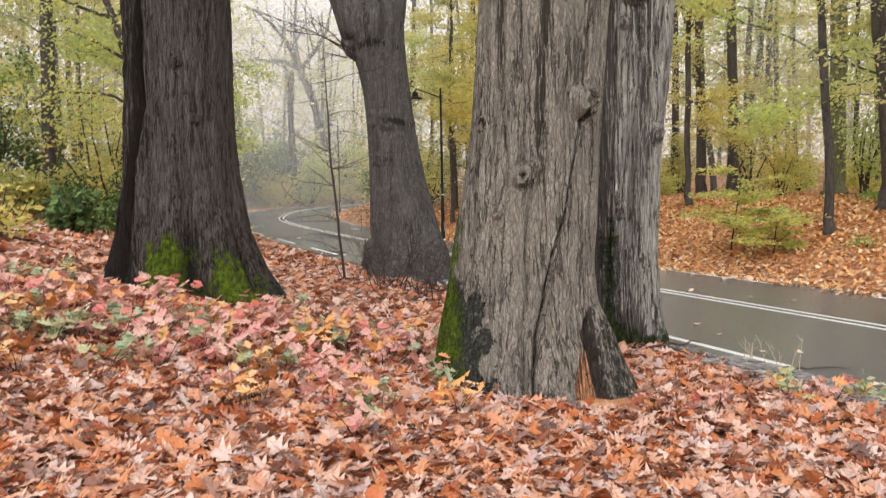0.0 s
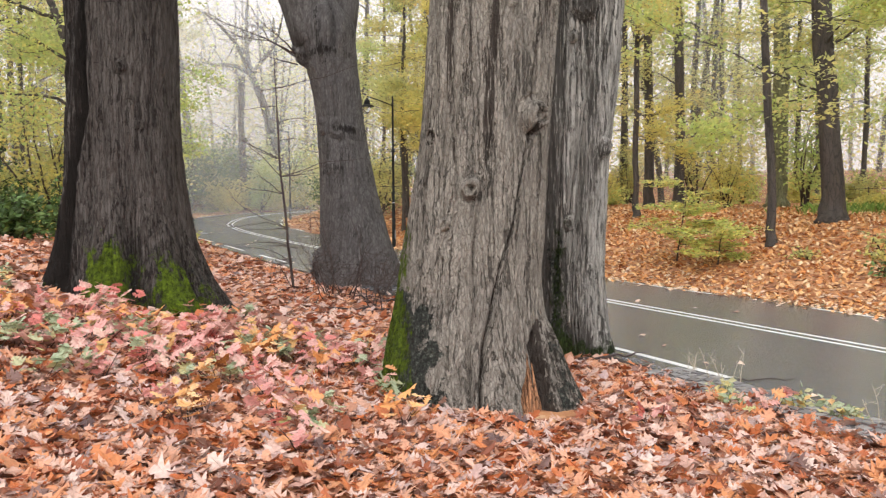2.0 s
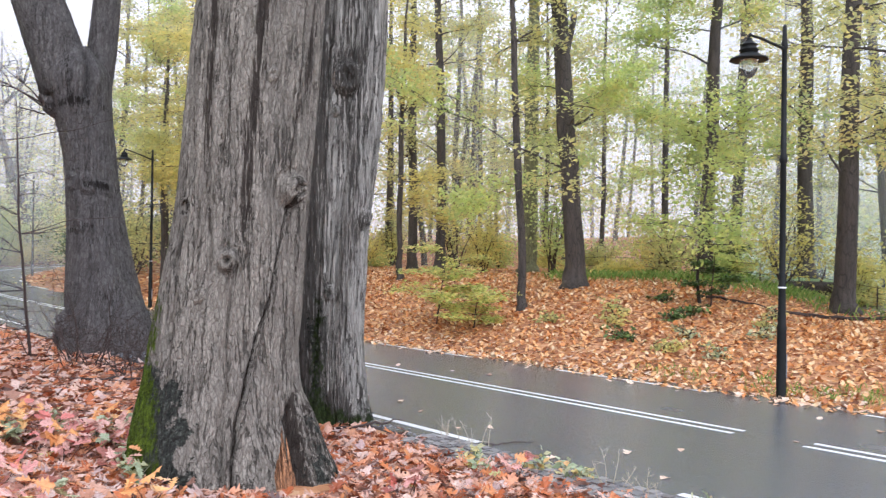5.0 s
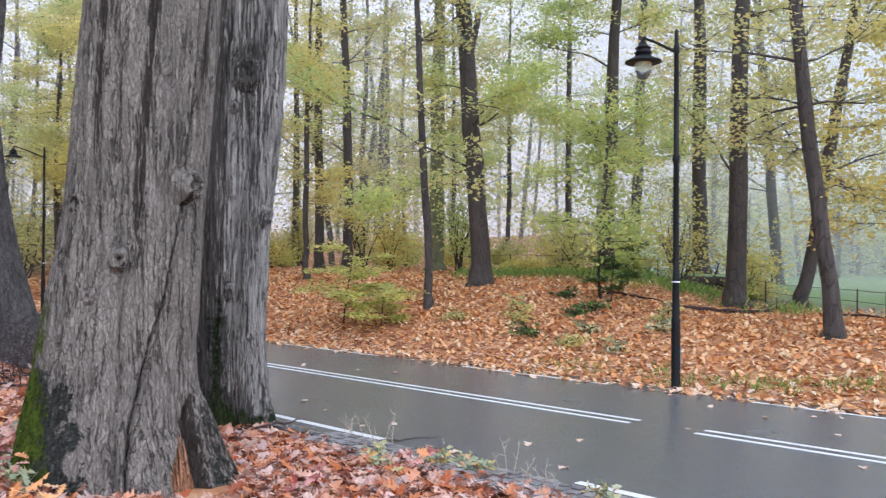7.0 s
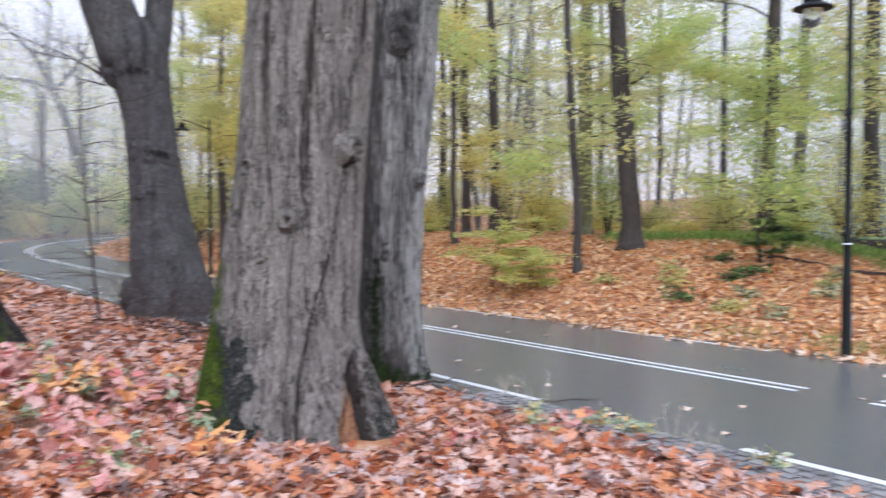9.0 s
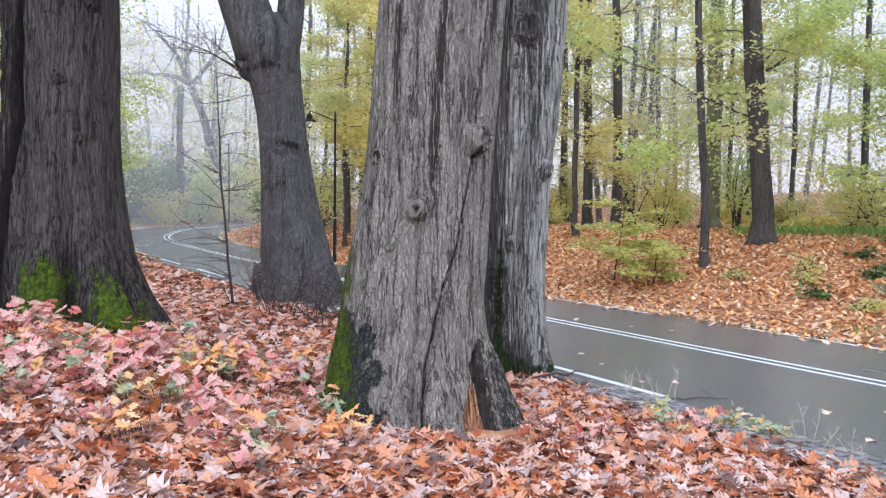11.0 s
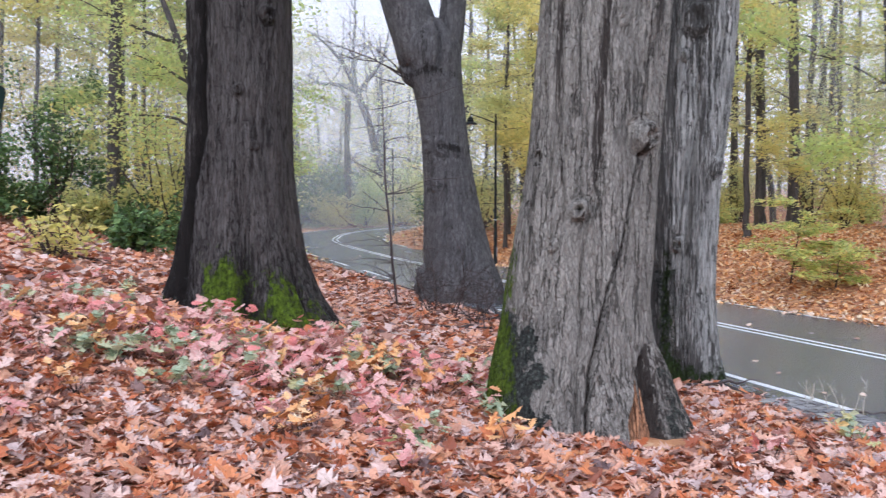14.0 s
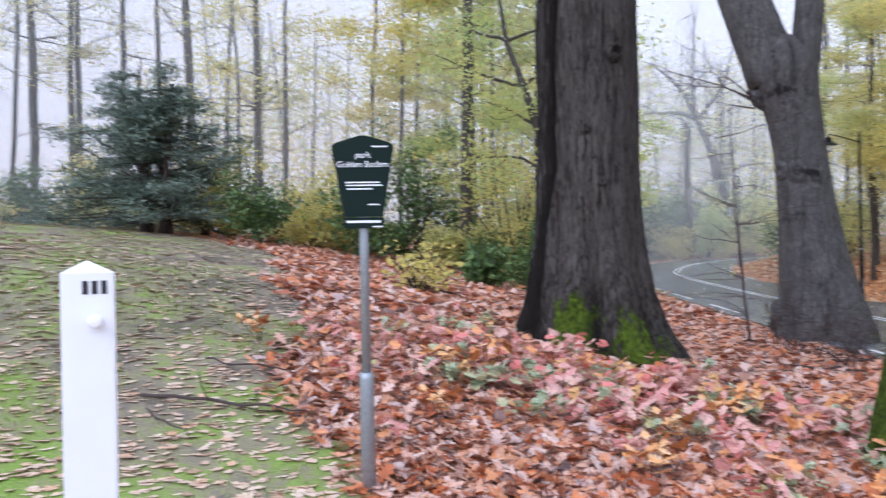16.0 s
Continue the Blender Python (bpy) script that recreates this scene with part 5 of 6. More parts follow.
for i in range(26):
    a = radians(13.5 + 1.75 * i)
    ln = 23.5 + rng.uniform(-1.5, 3.5) - 2.0 * (i < 5) + 6.0 * (i > 15)
    x, y = -0.3 - ln * math.sin(a), ln * math.cos(a)
    shrub("undergrowth_shrub", x, y, (0.9, 2.2, 1.4, 3.0)[i % 4] * rng.uniform(0.8, 1.2) * (1.35 if i < 9 else 1), rng.uniform(1.6, 3.0), (M_GREEN if i < 9 and i % 3 else (M_OLIVE, M_GREEN, M_OLIVE, M_YELLOW)[i % 4]), 560 + i, 2800, "low undergrowth shrub with dull green and yellow leaves", 10, 0.11, UNDER)
for i, (x, y) in enumerate([(-8.6, 30), (-10.0, 33), (-11.5, 37), (-12.8, 46), (-11.5, 50), (-12.5, 55), (-9.5, 62), (-5.5, 69), (0, 73), (6, 76), (-3, 72), (-1.5, 45.0), (0.5, 48), (-2.2, 51), (1.5, 52), (0.5, 40), (-14, 44), (-14.5, 49), (-15, 58), (-12, 60), (-9, 66), (-6.5, 73), (-11, 69), (-2.5, 76), (3, 79), (-15, 64), (0.2, 44), (-13, 40)]):
    d = float(road_frame(x, y)[0][0])
    if x < -5:
        x -= max(0, 8.2 + d)
    shrub("undergrowth_shrub", x, y, rng.uniform(2.0, 4.2), rng.uniform(3.5, 5), (M_OLIVE, M_LIME, M_GREEN)[i % 3], 600 + i, 2200, "misty undergrowth shrub beside the bend of the road", 10, 0.15, UNDER)


def evergreen(x, y, height, width):
    """A dark evergreen bush with drooping tiers."""
    rng = np.random.RandomState(91)
    t = thing("evergreen_yew", (x, y, ground_at(x, y)), "broad dark green evergreen yew at the edge of the lawn", "tree")
    tips = []
    for s in range(4):
        top = height * (1.0, 0.9, 0.75, 0.8)[s]
        stem = wander(rng, (rng.normal(0, 0.3), rng.normal(0, 0.3), -0.1), ((0.0, 0.25, -0.25, 0.12)[s], 0, 1), top, 10, 0.05)
        w = Wood()
        w.tube(stem, [0.12, 0.02], 8)
        part("stem", w.mesh("stem"), M_TWIG, t)
        for k in range(30):
            w = Wood()
            i = rng.randint(1, 10)
            a = rng.uniform(0, 6.283)
            ln = width * 0.5 * (1.05 - i / 11) * rng.uniform(0.6, 1.15) + 0.2
            p = wander(rng, stem[i], (np.cos(a), np.sin(a), rng.uniform(-0.1, 0.45)), ln, 7, 0.1, -0.015)
            w.tube(p, [0.03, 0.005], 5)
            part("branch", w.mesh("branch"), M_TWIG, t)
            tips.append(p)
    part("foliage", leaf_mesh("foliage", crown_of(rng, tips, 42000, (0.19, 0.19, 0.08), 0.1), 0.085, rng, 0.4, 0.2), M_NEEDLE, t)


evergreen(-16.9, 18.0, 4.9, 7.4)
shrub("rhododendron_bush", -7.0, 17.3, 1.15, 1.2, M_GREEN, 700, 1100, "dark green glossy bush with a few orange leaves", 12, 0.15)
shrub("yellow_shrub", -6.2, 12.2, 0.95, 1.2, M_YELLOW, 701, 300, "low shrub with sparse bright yellow leaves", 12, 0.12)


def beech_sapling(x, y, height, width, leaf, seed, tiers, label):
    """A young beech with leaves in flat sprays."""
    rng = np.random.RandomState(seed)
    t = thing("beech_sapling", (x, y, ground_at(x, y)), label, "sapling", "young beeches")
    w, tips = Wood(), []
    stem = wander(rng, (0, 0, -0.05), (0.1, 0, 1), height, 8, 0.06)
    w.tube(stem, [0.02, 0.006], 6)
    part("stem", w.mesh("stem"), M_TWIG, t)
    for k in range(tiers):
        w = Wood()
        a = 2.4 * k + rng.uniform(-0.4, 0.4)
        p = wander(rng, stem[2 + k % 7], (np.cos(a), 0.6 * np.sin(a), 0.18), width * 0.5 * rng.uniform(0.6, 1.1), 8, 0.08, -0.02)
        w.tube(p, [0.008, 0.003], 5)
        tips.append(p)
        for _ in range(4):
            q = wander(rng, p[rng.randint(1, 8)], (*rng.normal(0, 1, 2), 0.02), width * 0.2, 5, 0.1)
            w.tube(q, [0.004, 0.002], 4)
            tips.append(q)
        part("branch", w.mesh("branch"), M_TWIG, t)
    part("foliage", leaf_mesh("foliage", crown_of(rng, tips, 260 * tiers, (0.09, 0.09, 0.03), 0.1), 0.09, rng, 0.8), leaf, t)


beech_sapling(7.0, 18.8, 1.75, 2.7, M_BEECH, 702, 12, "young beech with flat sprays of yellow-green leaves")
beech_sapling(7.5, 17.7, 0.95, 2.3, M_BEECH, 703, 9, "low young beech with pale green leaves")
beech_sapling(12.9, 16.2, 1.5, 1.4, M_GREEN, 704, 6, "small sapling with sparse green leaves")
for i, (x, y) in enumerate([(9.9, 15.9), (11.3, 15.4), (10.6, 14.0), (8.9, 16.6), (12.2, 17.0), (10.0, 12.4), (12.6, 14.0), (9.4, 14.6), (11.8, 13.2), (10.4, 16.4), (12.0, 15.8), (13.6, 15.0), (9.6, 13.4)]):
    shrub("woodland_seedling", x, y, 0.38, 0.8, (M_OLIVE, M_GREEN, M_PALE)[i % 3], 710 + i, 130, "small green seedling among fallen leaves", 5, 0.1, "seedlings on the bank")


def bare_sapling():
    rng = np.random.RandomState(51)
    x, y = -1.5, 15.2
    t = thing("bare_sapling", (x, y, ground_at(x, y)), "thin leafless sapling with long bare twigs", "sapling")
    w = Wood()
    stem = wander(rng, (0.08, 0, -0.1), (-0.06, 0, 1), 4.3, 14, 0.03)
    w.tube(stem, [0.026, 0.022, 0.016, 0.006], 7)
    part("stem", w.mesh("stem"), M_TWIG, t)
    for k in range(22):
        w = Wood()
        i = rng.randint(2, 13)
        s = rng.choice([-1, 1])
        p = wander(rng, stem[i], (s, rng.normal(0, 0.5), rng.uniform(-0.1, 0.7)), rng.uniform(0.5, 1.9), 8, 0.16)
        w.tube(p, [0.009, 0.003], 5)
        for _ in range(2):
            w.tube(wander(rng, p[rng.randint(2, 8)], rng.normal(0, 1, 3), 0.4, 4, 0.2), [0.005, 0.002], 4)
        part("twig", w.mesh("twig"), M_TWIG, t)
    for j, (bx, by) in enumerate([(-0.75, 14.6), (-0.45, 14.0), (-0.95, 15.3), (0.05, 13.2), (-0.2, 15.0), (0.3, 14.4)]):
        t = thing("bramble", (bx, by, ground_at(bx, by)), "tangle of bare dark bramble stems", "bramble", "bare stems by the road")
        for k in range(6):
            w = Wood()
            a = rng.uniform(0, 6.283)
            p = wander(rng, (rng.normal(0, 0.3), rng.normal(0, 0.3), -0.05), (np.cos(a) * 0.55, np.sin(a) * 0.3, 1), rng.uniform(0.5, 1.75) * (1 if j < 3 else 0.5), 9, 0.12, 0.0)
            w.tube(p, [0.010, 0.003], 5)
            for _ in range(5):
                w.tube(wander(rng, p[rng.randint(3, 9)], rng.normal(0, 1, 3) * (1, 1, 0.6) + (0, 0, 0.2), 0.6, 5, 0.2), [0.005, 0.002], 4)
            part("stem", w.mesh("stem"), M_TWIG, t)


bare_sapling()


# ---- lamps, sign, post ----
def lathe(name, rows, sides=20):
    """A turned shape from (height, radius)."""
    a = np.arange(sides) * 2 * np.pi / sides
    v = np.array([(r * c, r * s, z) for z, r in rows for c, s in zip(np.cos(a), np.sin(a))])
    f = [(i * sides + j, i * sides + (j + 1) % sides, (i + 1) * sides + (j + 1) % sides, (i + 1) * sides + j) for i in range(len(rows) - 1) for j in range(sides)]
    f += [tuple(range(sides))[::-1], tuple((len(rows) - 1) * sides + j for j in range(sides))]
    return mesh_of(name, v, f)


def glass():
    m, n, l, b = nodes("lamp_glass")
    b.inputs["Base Color"].default_value = (0.9, 0.92, 0.92, 1)
    b.inputs["Roughness"].default_value, b.inputs["Transmission Weight"].default_value = 0.15, 0.9
    return m


M_GLASS = glass()


def street_lamp(x, y, z0, turn, drop=0.0):
    t = thing("street_lamp", pose(x, y, z0, 0, 0, turn), "black cast-iron street lamp with a hanging shade beside the road", "street lamp", "street lamps")
    part("post", lathe("post", [(-0.3, 0.075), (0.0, 0.078), (0.04, 0.07), (1.0, 0.066), (1.06, 0.072), (1.1, 0.06), (1.62, 0.05), (1.66, 0.058), (1.7, 0.046), (3.45, 0.043), (3.47, 0.056), (3.55, 0.056), (3.57, 0.042), (5.1, 0.036), (5.12, 0.046), (5.2, 0.046), (5.24, 0.034), (5.44, 0.03), (5.47, 0.01)]), M_LAMP, t)
    part("ring", lathe("ring", [(1.63, 0.052), (1.632, 0.06), (1.655, 0.06), (1.658, 0.05)]), M_WHITE, t, "white reflective ring")
    w = Wood()
    w.tube([(0.02, 0, 5.12), (0.3, 0, 5.22 - drop * 0.35), (0.65, 0, 5.33 - drop * 0.7), (0.93, 0, 5.40 - drop)], [0.022, 0.02, 0.018], 10)
    w.tube([(0.93, 0, 5.38 - drop), (0.95, 0, 5.42 - drop), (0.97, 0, 5.40 - drop), (0.97, 0, 5.34 - drop)], [0.018, 0.014], 8)
    part("arm", w.mesh("arm"), M_LAMP, t)
    at = pose(0.97, 0, -drop)
    housing = part("housing", lathe("housing", [(5.36, 0.012), (5.345, 0.04), (5.33, 0.03), (5.30, 0.06), (5.27, 0.09), (5.255, 0.12), (5.25, 0.10), (5.20, 0.105), (5.185, 0.135), (5.175, 0.11), (5.12, 0.12)][::-1]), M_LAMP, t, place=at)
    part("shade", lathe("shade", [(5.04, 0.25), (5.045, 0.262), (5.07, 0.25), (5.10, 0.18), (5.14, 0.115)]), M_LAMP, housing, "wide black enamel shade")
    part("bulb_glass", lathe("bulb_glass", [(4.80, 0.02), (4.82, 0.06), (4.88, 0.1), (4.96, 0.125), (5.04, 0.13)]), M_GLASS, housing, "clear glass bowl")
    part("sticker", box_mesh("sticker", 0.05, 0.01, 0.34, 0.002), M_ZINC, t, "pale sticker on the post", pose(-0.03, 0.066, 0.5, 0, 0, 25))


def box_mesh(name, w, d, h, bevel=0.004, taper=1.0):
    bm = bmesh.new()
    bmesh.ops.create_cube(bm, size=1)
    for v in bm.verts:
        k = taper if v.co.z < 0 else 1
        v.co = (v.co.x * w * k, v.co.y * d, v.co.z * h)
    bmesh.ops.bevel(bm, geom=bm.edges[:], offset=bevel, segments=2, affect="EDGES")
    me = bpy.data.meshes.new(name)
    bm.to_mesh(me)
    bm.free()
    return me


def lettering(text, size):
    c = bpy.data.curves.new("lettering", "FONT")
    c.body, c.size, c.align_x, c.align_y, c.extrude = text, size, "CENTER", "CENTER", 0.001
    ob = new("lettering", c)
    me = bpy.data.meshes.new_from_object(ob)
    bpy.data.objects.remove(ob)
    bpy.data.curves.remove(c)
    return me


street_lamp(8.88, 9.62, ground_at(8.88, 9.62) - 0.02, 199, 0.25)
street_lamp(0.95, 30.6, ground_at(0.95, 30.6), 200)
street_lamp(-4.4, 50.5, ground_at(-4.4, 50.5), 185)


def park_sign():
    x, y = -2.81, 4.40
    z0 = ground_at(x, y)
    turn = math.degrees(math.atan2(4.36, -2.45)) - 90
    t = thing("park_sign", pose(x, y, 0, 0, 0, turn), "dark green park name sign on a galvanised steel post", "sign")
    part("lower_post", lathe("lower_post", [(z0 - 0.3, 0.042), (1.02, 0.042), (1.05, 0.04), (1.055, 0.03)]), M_ZINC, t)
    part("upper_post", lathe("upper_post", [(1.0, 0.028), (2.28, 0.028), (2.29, 0.02)]), M_ZINC, t)
    bm = bmesh.new()
    out = [(-0.115, 1.975), (0.115, 1.975), (0.135, 2.10), (0.172, 2.32), (0.182, 2.37), (0.178, 2.395), (0.16, 2.408), (0.04, 2.445), (0.0, 2.452), (-0.04, 2.445), (-0.16, 2.408), (-0.178, 2.395), (-0.182, 2.37), (-0.172, 2.32), (-0.135, 2.10)]
    f = bm.faces.new([bm.verts.new((a, -0.035, b)) for a, b in out])
    e = bmesh.ops.extrude_face_region(bm, geom=[f])
    bmesh.ops.translate(bm, vec=(0, -0.012, 0), verts=[v for v in e["geom"] if isinstance(v, bmesh.types.BMVert)])
    bmesh.ops.recalc_face_normals(bm, faces=bm.faces[:])
    plate = part("name_plate", bm, M_SIGN, t)
    lower = part("lower_plate", box_mesh("lower_plate", 0.235, 0.012, 0.062, 0.003), M_SIGN, t, place=pose(0, -0.041, 1.938))
    for text, size, z in (("park", 0.05, 2.335), ("Gulden Bodem", 0.05, 2.28)):
        part("lettering", lettering(text, size), M_LETTER, plate, "white lettering", pose(0, -0.0495, z, 90, 0, 0))
    for w, z, off in ((0.20, 2.175, -0.005), (0.21, 2.158, 0.005), (0.15, 2.137, -0.02), (0.065, 2.045, 0.06), (0.09, 2.385, 0.10), (0.20, 1.945, 0.0), (0.06, 1.915, 0.08)):
        part("text_line", box_mesh("text_line", w if w < 0.2 or z < 2 else w, 0.002, 0.008 if z != 1.945 else 0.014, 0.0005), M_LETTER, plate if z > 2 else lower, "small white text line", pose(off, -0.0495, z) if z > 2 else pose(off, -0.0085, z - 1.938))
    for z in (2.05, 2.3):
        part("bracket", box_mesh("bracket", 0.09, 0.02, 0.03, 0.003), M_ZINC, t, place=pose(0, -0.028, z))


park_sign()


def house_post():
    x, y = -2.0, 1.57
    z0 = ground_at(x, y)
    t = thing("marker_post", pose(x, y, 0, 0, 0, 47.5), "white painted square post with a pointed cap", "post")
    w = 0.121
    bm = bmesh.new()
    bmesh.ops.create_cube(bm, size=1)
    for v in bm.verts:
        v.co = (v.co.x * w, v.co.y * w, 1.735 if v.co.z > 0 else z0 - 0.3)
    top = [f for f in bm.faces if f.normal.z > 0.9]
    r = bmesh.ops.poke(bm, faces=top)
    for v in r["verts"]:
        v.co.z += 0.03
    bmesh.ops.bevel(bm, geom=[e for e in bm.edges if abs(e.verts[0].co.z - e.verts[1].co.z) > 0.5], offset=0.006, segments=2, affect="EDGES")
    body = part("post_body", bm, M_WHITE, t)
    for k in range(3):
        part("number_bar", box_mesh("number_bar", 0.013, 0.002, 0.032, 0.0005), M_BLACK, body, "black numeral bar", pose(-0.006 + 0.021 * k, -w / 2 - 0.001, 1.70))
    part("knob", lathe("knob", [(0, 0.012), (0.02, 0.012), (0.022, 0.017), (0.034, 0.017), (0.036, 0.012)], 14), M_WHITE, body, "small white knob", pose(0.015, -w / 2, 1.62, 90, 0, 0))


house_post()


# ---- fence by the far meadow, fallen branches ----
def fence():
    t = thing("wire_fence", (19.5, 12.5, ground_at(19.5, 12.5)), "low dark wire fence at the edge of the meadow", "fence")
    pts = [tuple(p) for p in spline([(13.9, 6.3), (16.6, 10.7), (18.4, 13.6), (18.9, 15.6), (18.4, 17.8), (17.4, 19.6), (15.6, 22.0), (13.5, 25.0)], 1.7)]
    rail = [np.array((x - 19.5, y - 12.5, ground_at(x, y) - ground_at(19.5, 12.5))) for x, y in pts]
    for p in rail:
        w = Wood()
        w.tube([p - (0, 0, 0.2), p + (0, 0, 0.62)], [0.022, 0.02], 6)
        part("fence_post", w.mesh("fence_post"), M_TWIG, t)
    for h in (0.3, 0.57):
        w = Wood()
        w.tube([p + (0, 0, h) for p in rail], [0.007], 5)
        part("rail", w.mesh("rail"), M_TWIG, t)


def fallen_branch(x, y, turn, length, r, seed, label):
    rng = np.random.RandomState(seed)
    t = thing("fallen_branch", (x, y, 0), label, "branch", "fallen branches")
    a = radians(turn)
    p = wander(rng, (0, 0, 0), (math.cos(a), math.sin(a), 0), length, 10, 0.09)
    q = p.copy()
    q[:, 2] = land(x + p[:, 0], y + p[:, 1]) + r * 0.8 + 0.02 + 0.02 * np.abs(rng.normal(0, 1, len(p)))
    w = Wood()
    w.tube(q, [r, r * 0.9, r * 0.35], 7)
    for _ in range(3 if length > 0.9 else 0):
        i = rng.randint(3, 9)
        s = wander(rng, q[i], q[i] - q[i - 1] + rng.normal(0, 0.12, 3) * (1, 1, 0.3), length * 0.35, 5, 0.12)
        s[:, 2] = np.maximum(s[:, 2], land(x + s[:, 0], y + s[:, 1]) + 0.015)
        w.tube(s, [r * 0.4, 0.004], 5)
    part("stick", w.mesh("stick"), M_TWIG, t)


def fallen_log(x, y, turn, length, r):
    rng = np.random.RandomState(830)
    t = thing("fallen_log", pose(x, y, ground_at(x, y) + r * 0.8, 0, 0, turn), "short grey fallen log beside the meadow fence", "log")
    w = Wood()
    w.tube([(-length / 2, 0, 0.01), (-length * 0.2, 0.03, 0), (length * 0.2, 0, 0.01), (length / 2, -0.03, 0)], [r, r * 1.06, r * 0.97, r * 0.9], 14)
    part("log_body", w.mesh("log_body"), M_BARK, t)
    w = Wood()
    w.tube(wander(rng, (0.2, 0, r * 0.7), (0.4, 0.1, 1), 0.5, 5, 0.15), [0.04, 0.015], 6)
    part("branch_stub", w.mesh("branch_stub"), M_TWIG, t)


fallen_log(18.4, 18.6, -25, 1.5, 0.2)
fence()
for i, (x, y, a, ln, r) in enumerate([(-4.85, 4.7, 20, 1.25, 0.014), (-5.0, 5.6, 5, 0.8, 0.009), (-4.6, 4.5, -10, 0.55, 0.008), (13.4, 17.2, -35, 1.6, 0.035), (14.6, 15.6, -30, 2.2, 0.035), (14.4, 16.0, -50, 1.6, 0.025), (15.4, 15.0, -15, 1.8, 0.03),
                                      (16.3, 12.8, -60, 1.5, 0.03), (0.2, 12.6, 170, 1.6, 0.02), (-0.2, 13.4, 40, 1.4, 0.02), (0.4, 11.4, 15, 0.9, 0.016), (2.0, 8.5, -5, 0.9, 0.014), (3.2, 7.4, 10, 0.6, 0.008), (-6.6, 12.9, -25, 1.1, 0.03)]):
    fallen_branch(x, y, a, ln, r, 800 + i, "fallen dark branch lying on the leaves")


# ---- seedlings with coloured leaves in front ----
def seedling(seed, leaf, label):
    rng = np.random.RandomState(seed)
    t = thing("oak_seedling", (0, 0, 0), label, "seedling", "oak seedlings")
    w, spots = Wood(), []
    for k in range(5):
        a = rng.uniform(0, 6.283)
        p = wander(rng, (0, 0, -0.03), (0.7 * np.cos(a), 0.7 * np.sin(a), 1), rng.uniform(0.14, 0.32), 5, 0.15)
        w.tube(p, [0.004, 0.002], 4)
        spots += [p[-1], p[-2] + rng.normal(0, 0.03, 3), p[-1] + rng.normal(0, 0.04, 3)]
    part("stem", w.mesh("stem"), M_TWIG, t)
    part("foliage", litter_mesh("foliage", np.array(spots), 0.125, rng, False, 0.45, 0.02), leaf, t)
    return t


SEEDLINGS = [seedling(900 + i, (M_PINK, M_PALE, M_PINK, M_PINK, M_PALE, M_PINK, M_LITTER_ORANGE, M_PINK)[i], ("oak seedling with pink autumn leaves", "oak seedling with pale green and yellow leaves", "oak seedling with pink and red leaves", "oak seedling with rosy leaves turning brown", "oak seedling with pale green and yellow leaves", "oak seedling with pink autumn leaves", "oak seedling with orange-brown leaves", "oak seedling with pink and red leaves")[i]) for i in range(8)]
rng = np.random.RandomState(61)
spots = [(-2.2 + rng.normal(0, 1.1), 7.2 + rng.normal(0, 0.75)) for _ in range(110)] + [(-0.9 + rng.normal(0, 0.6), 7.4 + rng.normal(0, 0.6)) for _ in range(45)]
spots += [(-0.55, 5.0), (-0.45, 5.4), (-0.75, 5.6), (0.05, 5.75), (2.9, 6.2), (1.9, 5.9), (-3.9, 9.1), (-4.5, 9.9), (-4.2, 8.4)]
first = len(SEEDLINGS)
for i, (x, y) in enumerate(spots):
    m = pose(x, y, ground_at(x, y), 0, 0, rng.uniform(0, 360))
    if i < first:
        SEEDLINGS[i].matrix_world = m
    else:
        copy_thing(SEEDLINGS[i % first], m)


# ---- tufts along the road's edge ----
def tufts(name, places, count, height, leaf, label, spread=0.25):
    rng = np.random.RandomState(count)
    vs, fs = [], []
    for x, y in places:
        for _ in range(count):
            px, py = x + rng.normal(0, spread), y + rng.normal(0, spread)
            z, a, h = ground_at(px, py), rng.uniform(0, 6.283), height * rng.uniform(0.4, 1.2)
            dx, dy, w = math.cos(a), math.sin(a), 0.006
            k = len(vs)
            vs += [(px - dy * w, py + dx * w, z - 0.01), (px + dy * w, py - dx * w, z - 0.01), (px + dx * h * 0.25 + dy * w * 0.6, py + dy * h * 0.25 - dx * w * 0.6, z + h * 0.7), (px + dx * h * 0.6, py + dy * h * 0.6, z + h)]
            fs += [(k, k + 1, k + 2), (k, k + 2, k + 3)]
    me = mesh_of(name, vs, fs, False)
    me.materials.append(leaf)
    tagged(new(name, me), label, "grass", kind="stuff")


M_VERGE = leafy("verge_grass_blade", [(0.0, (0.12, 0.22, 0.04)), (0.6, (0.24, 0.40, 0.08)), (1.0, (0.42, 0.48, 0.14))], 0.6, 0.3)
tufts("verge_grass", [(9.6, 9.3), (9.9, 8.6), (10.6, 8.2), (9.2, 9.9), (10.1, 9.2), (10.8, 7.4), (9.6, 10.6), (8.6, 12.2), (8.9, 11.6), (10.3, 8.8), (10.0, 8.9), (11.2, 7.7), (11.5, 7.2), (10.9, 8.0), (9.4, 10.2)], 42, 0.11, M_VERGE, "green grass tufts along the road's edge")


rng = np.random.RandomState(84)
herbs = []
for k in range(70):
    q = rng.uniform(0, 1)
    herbs.append((np.interp(q, [0, 0.4, 0.7, 1], [12.6, 15.4, 17.2, 16.9]) + rng.normal(0, 0.5), np.interp(q, [0, 0.4, 0.7, 1], [23.0, 20.0, 17.4, 13.6]) + rng.normal(0, 0.5)))
tufts("meadow_edge_herbs", herbs, 30, 0.26, M_VERGE, "low green herbs and grass before the meadow", 0.35)


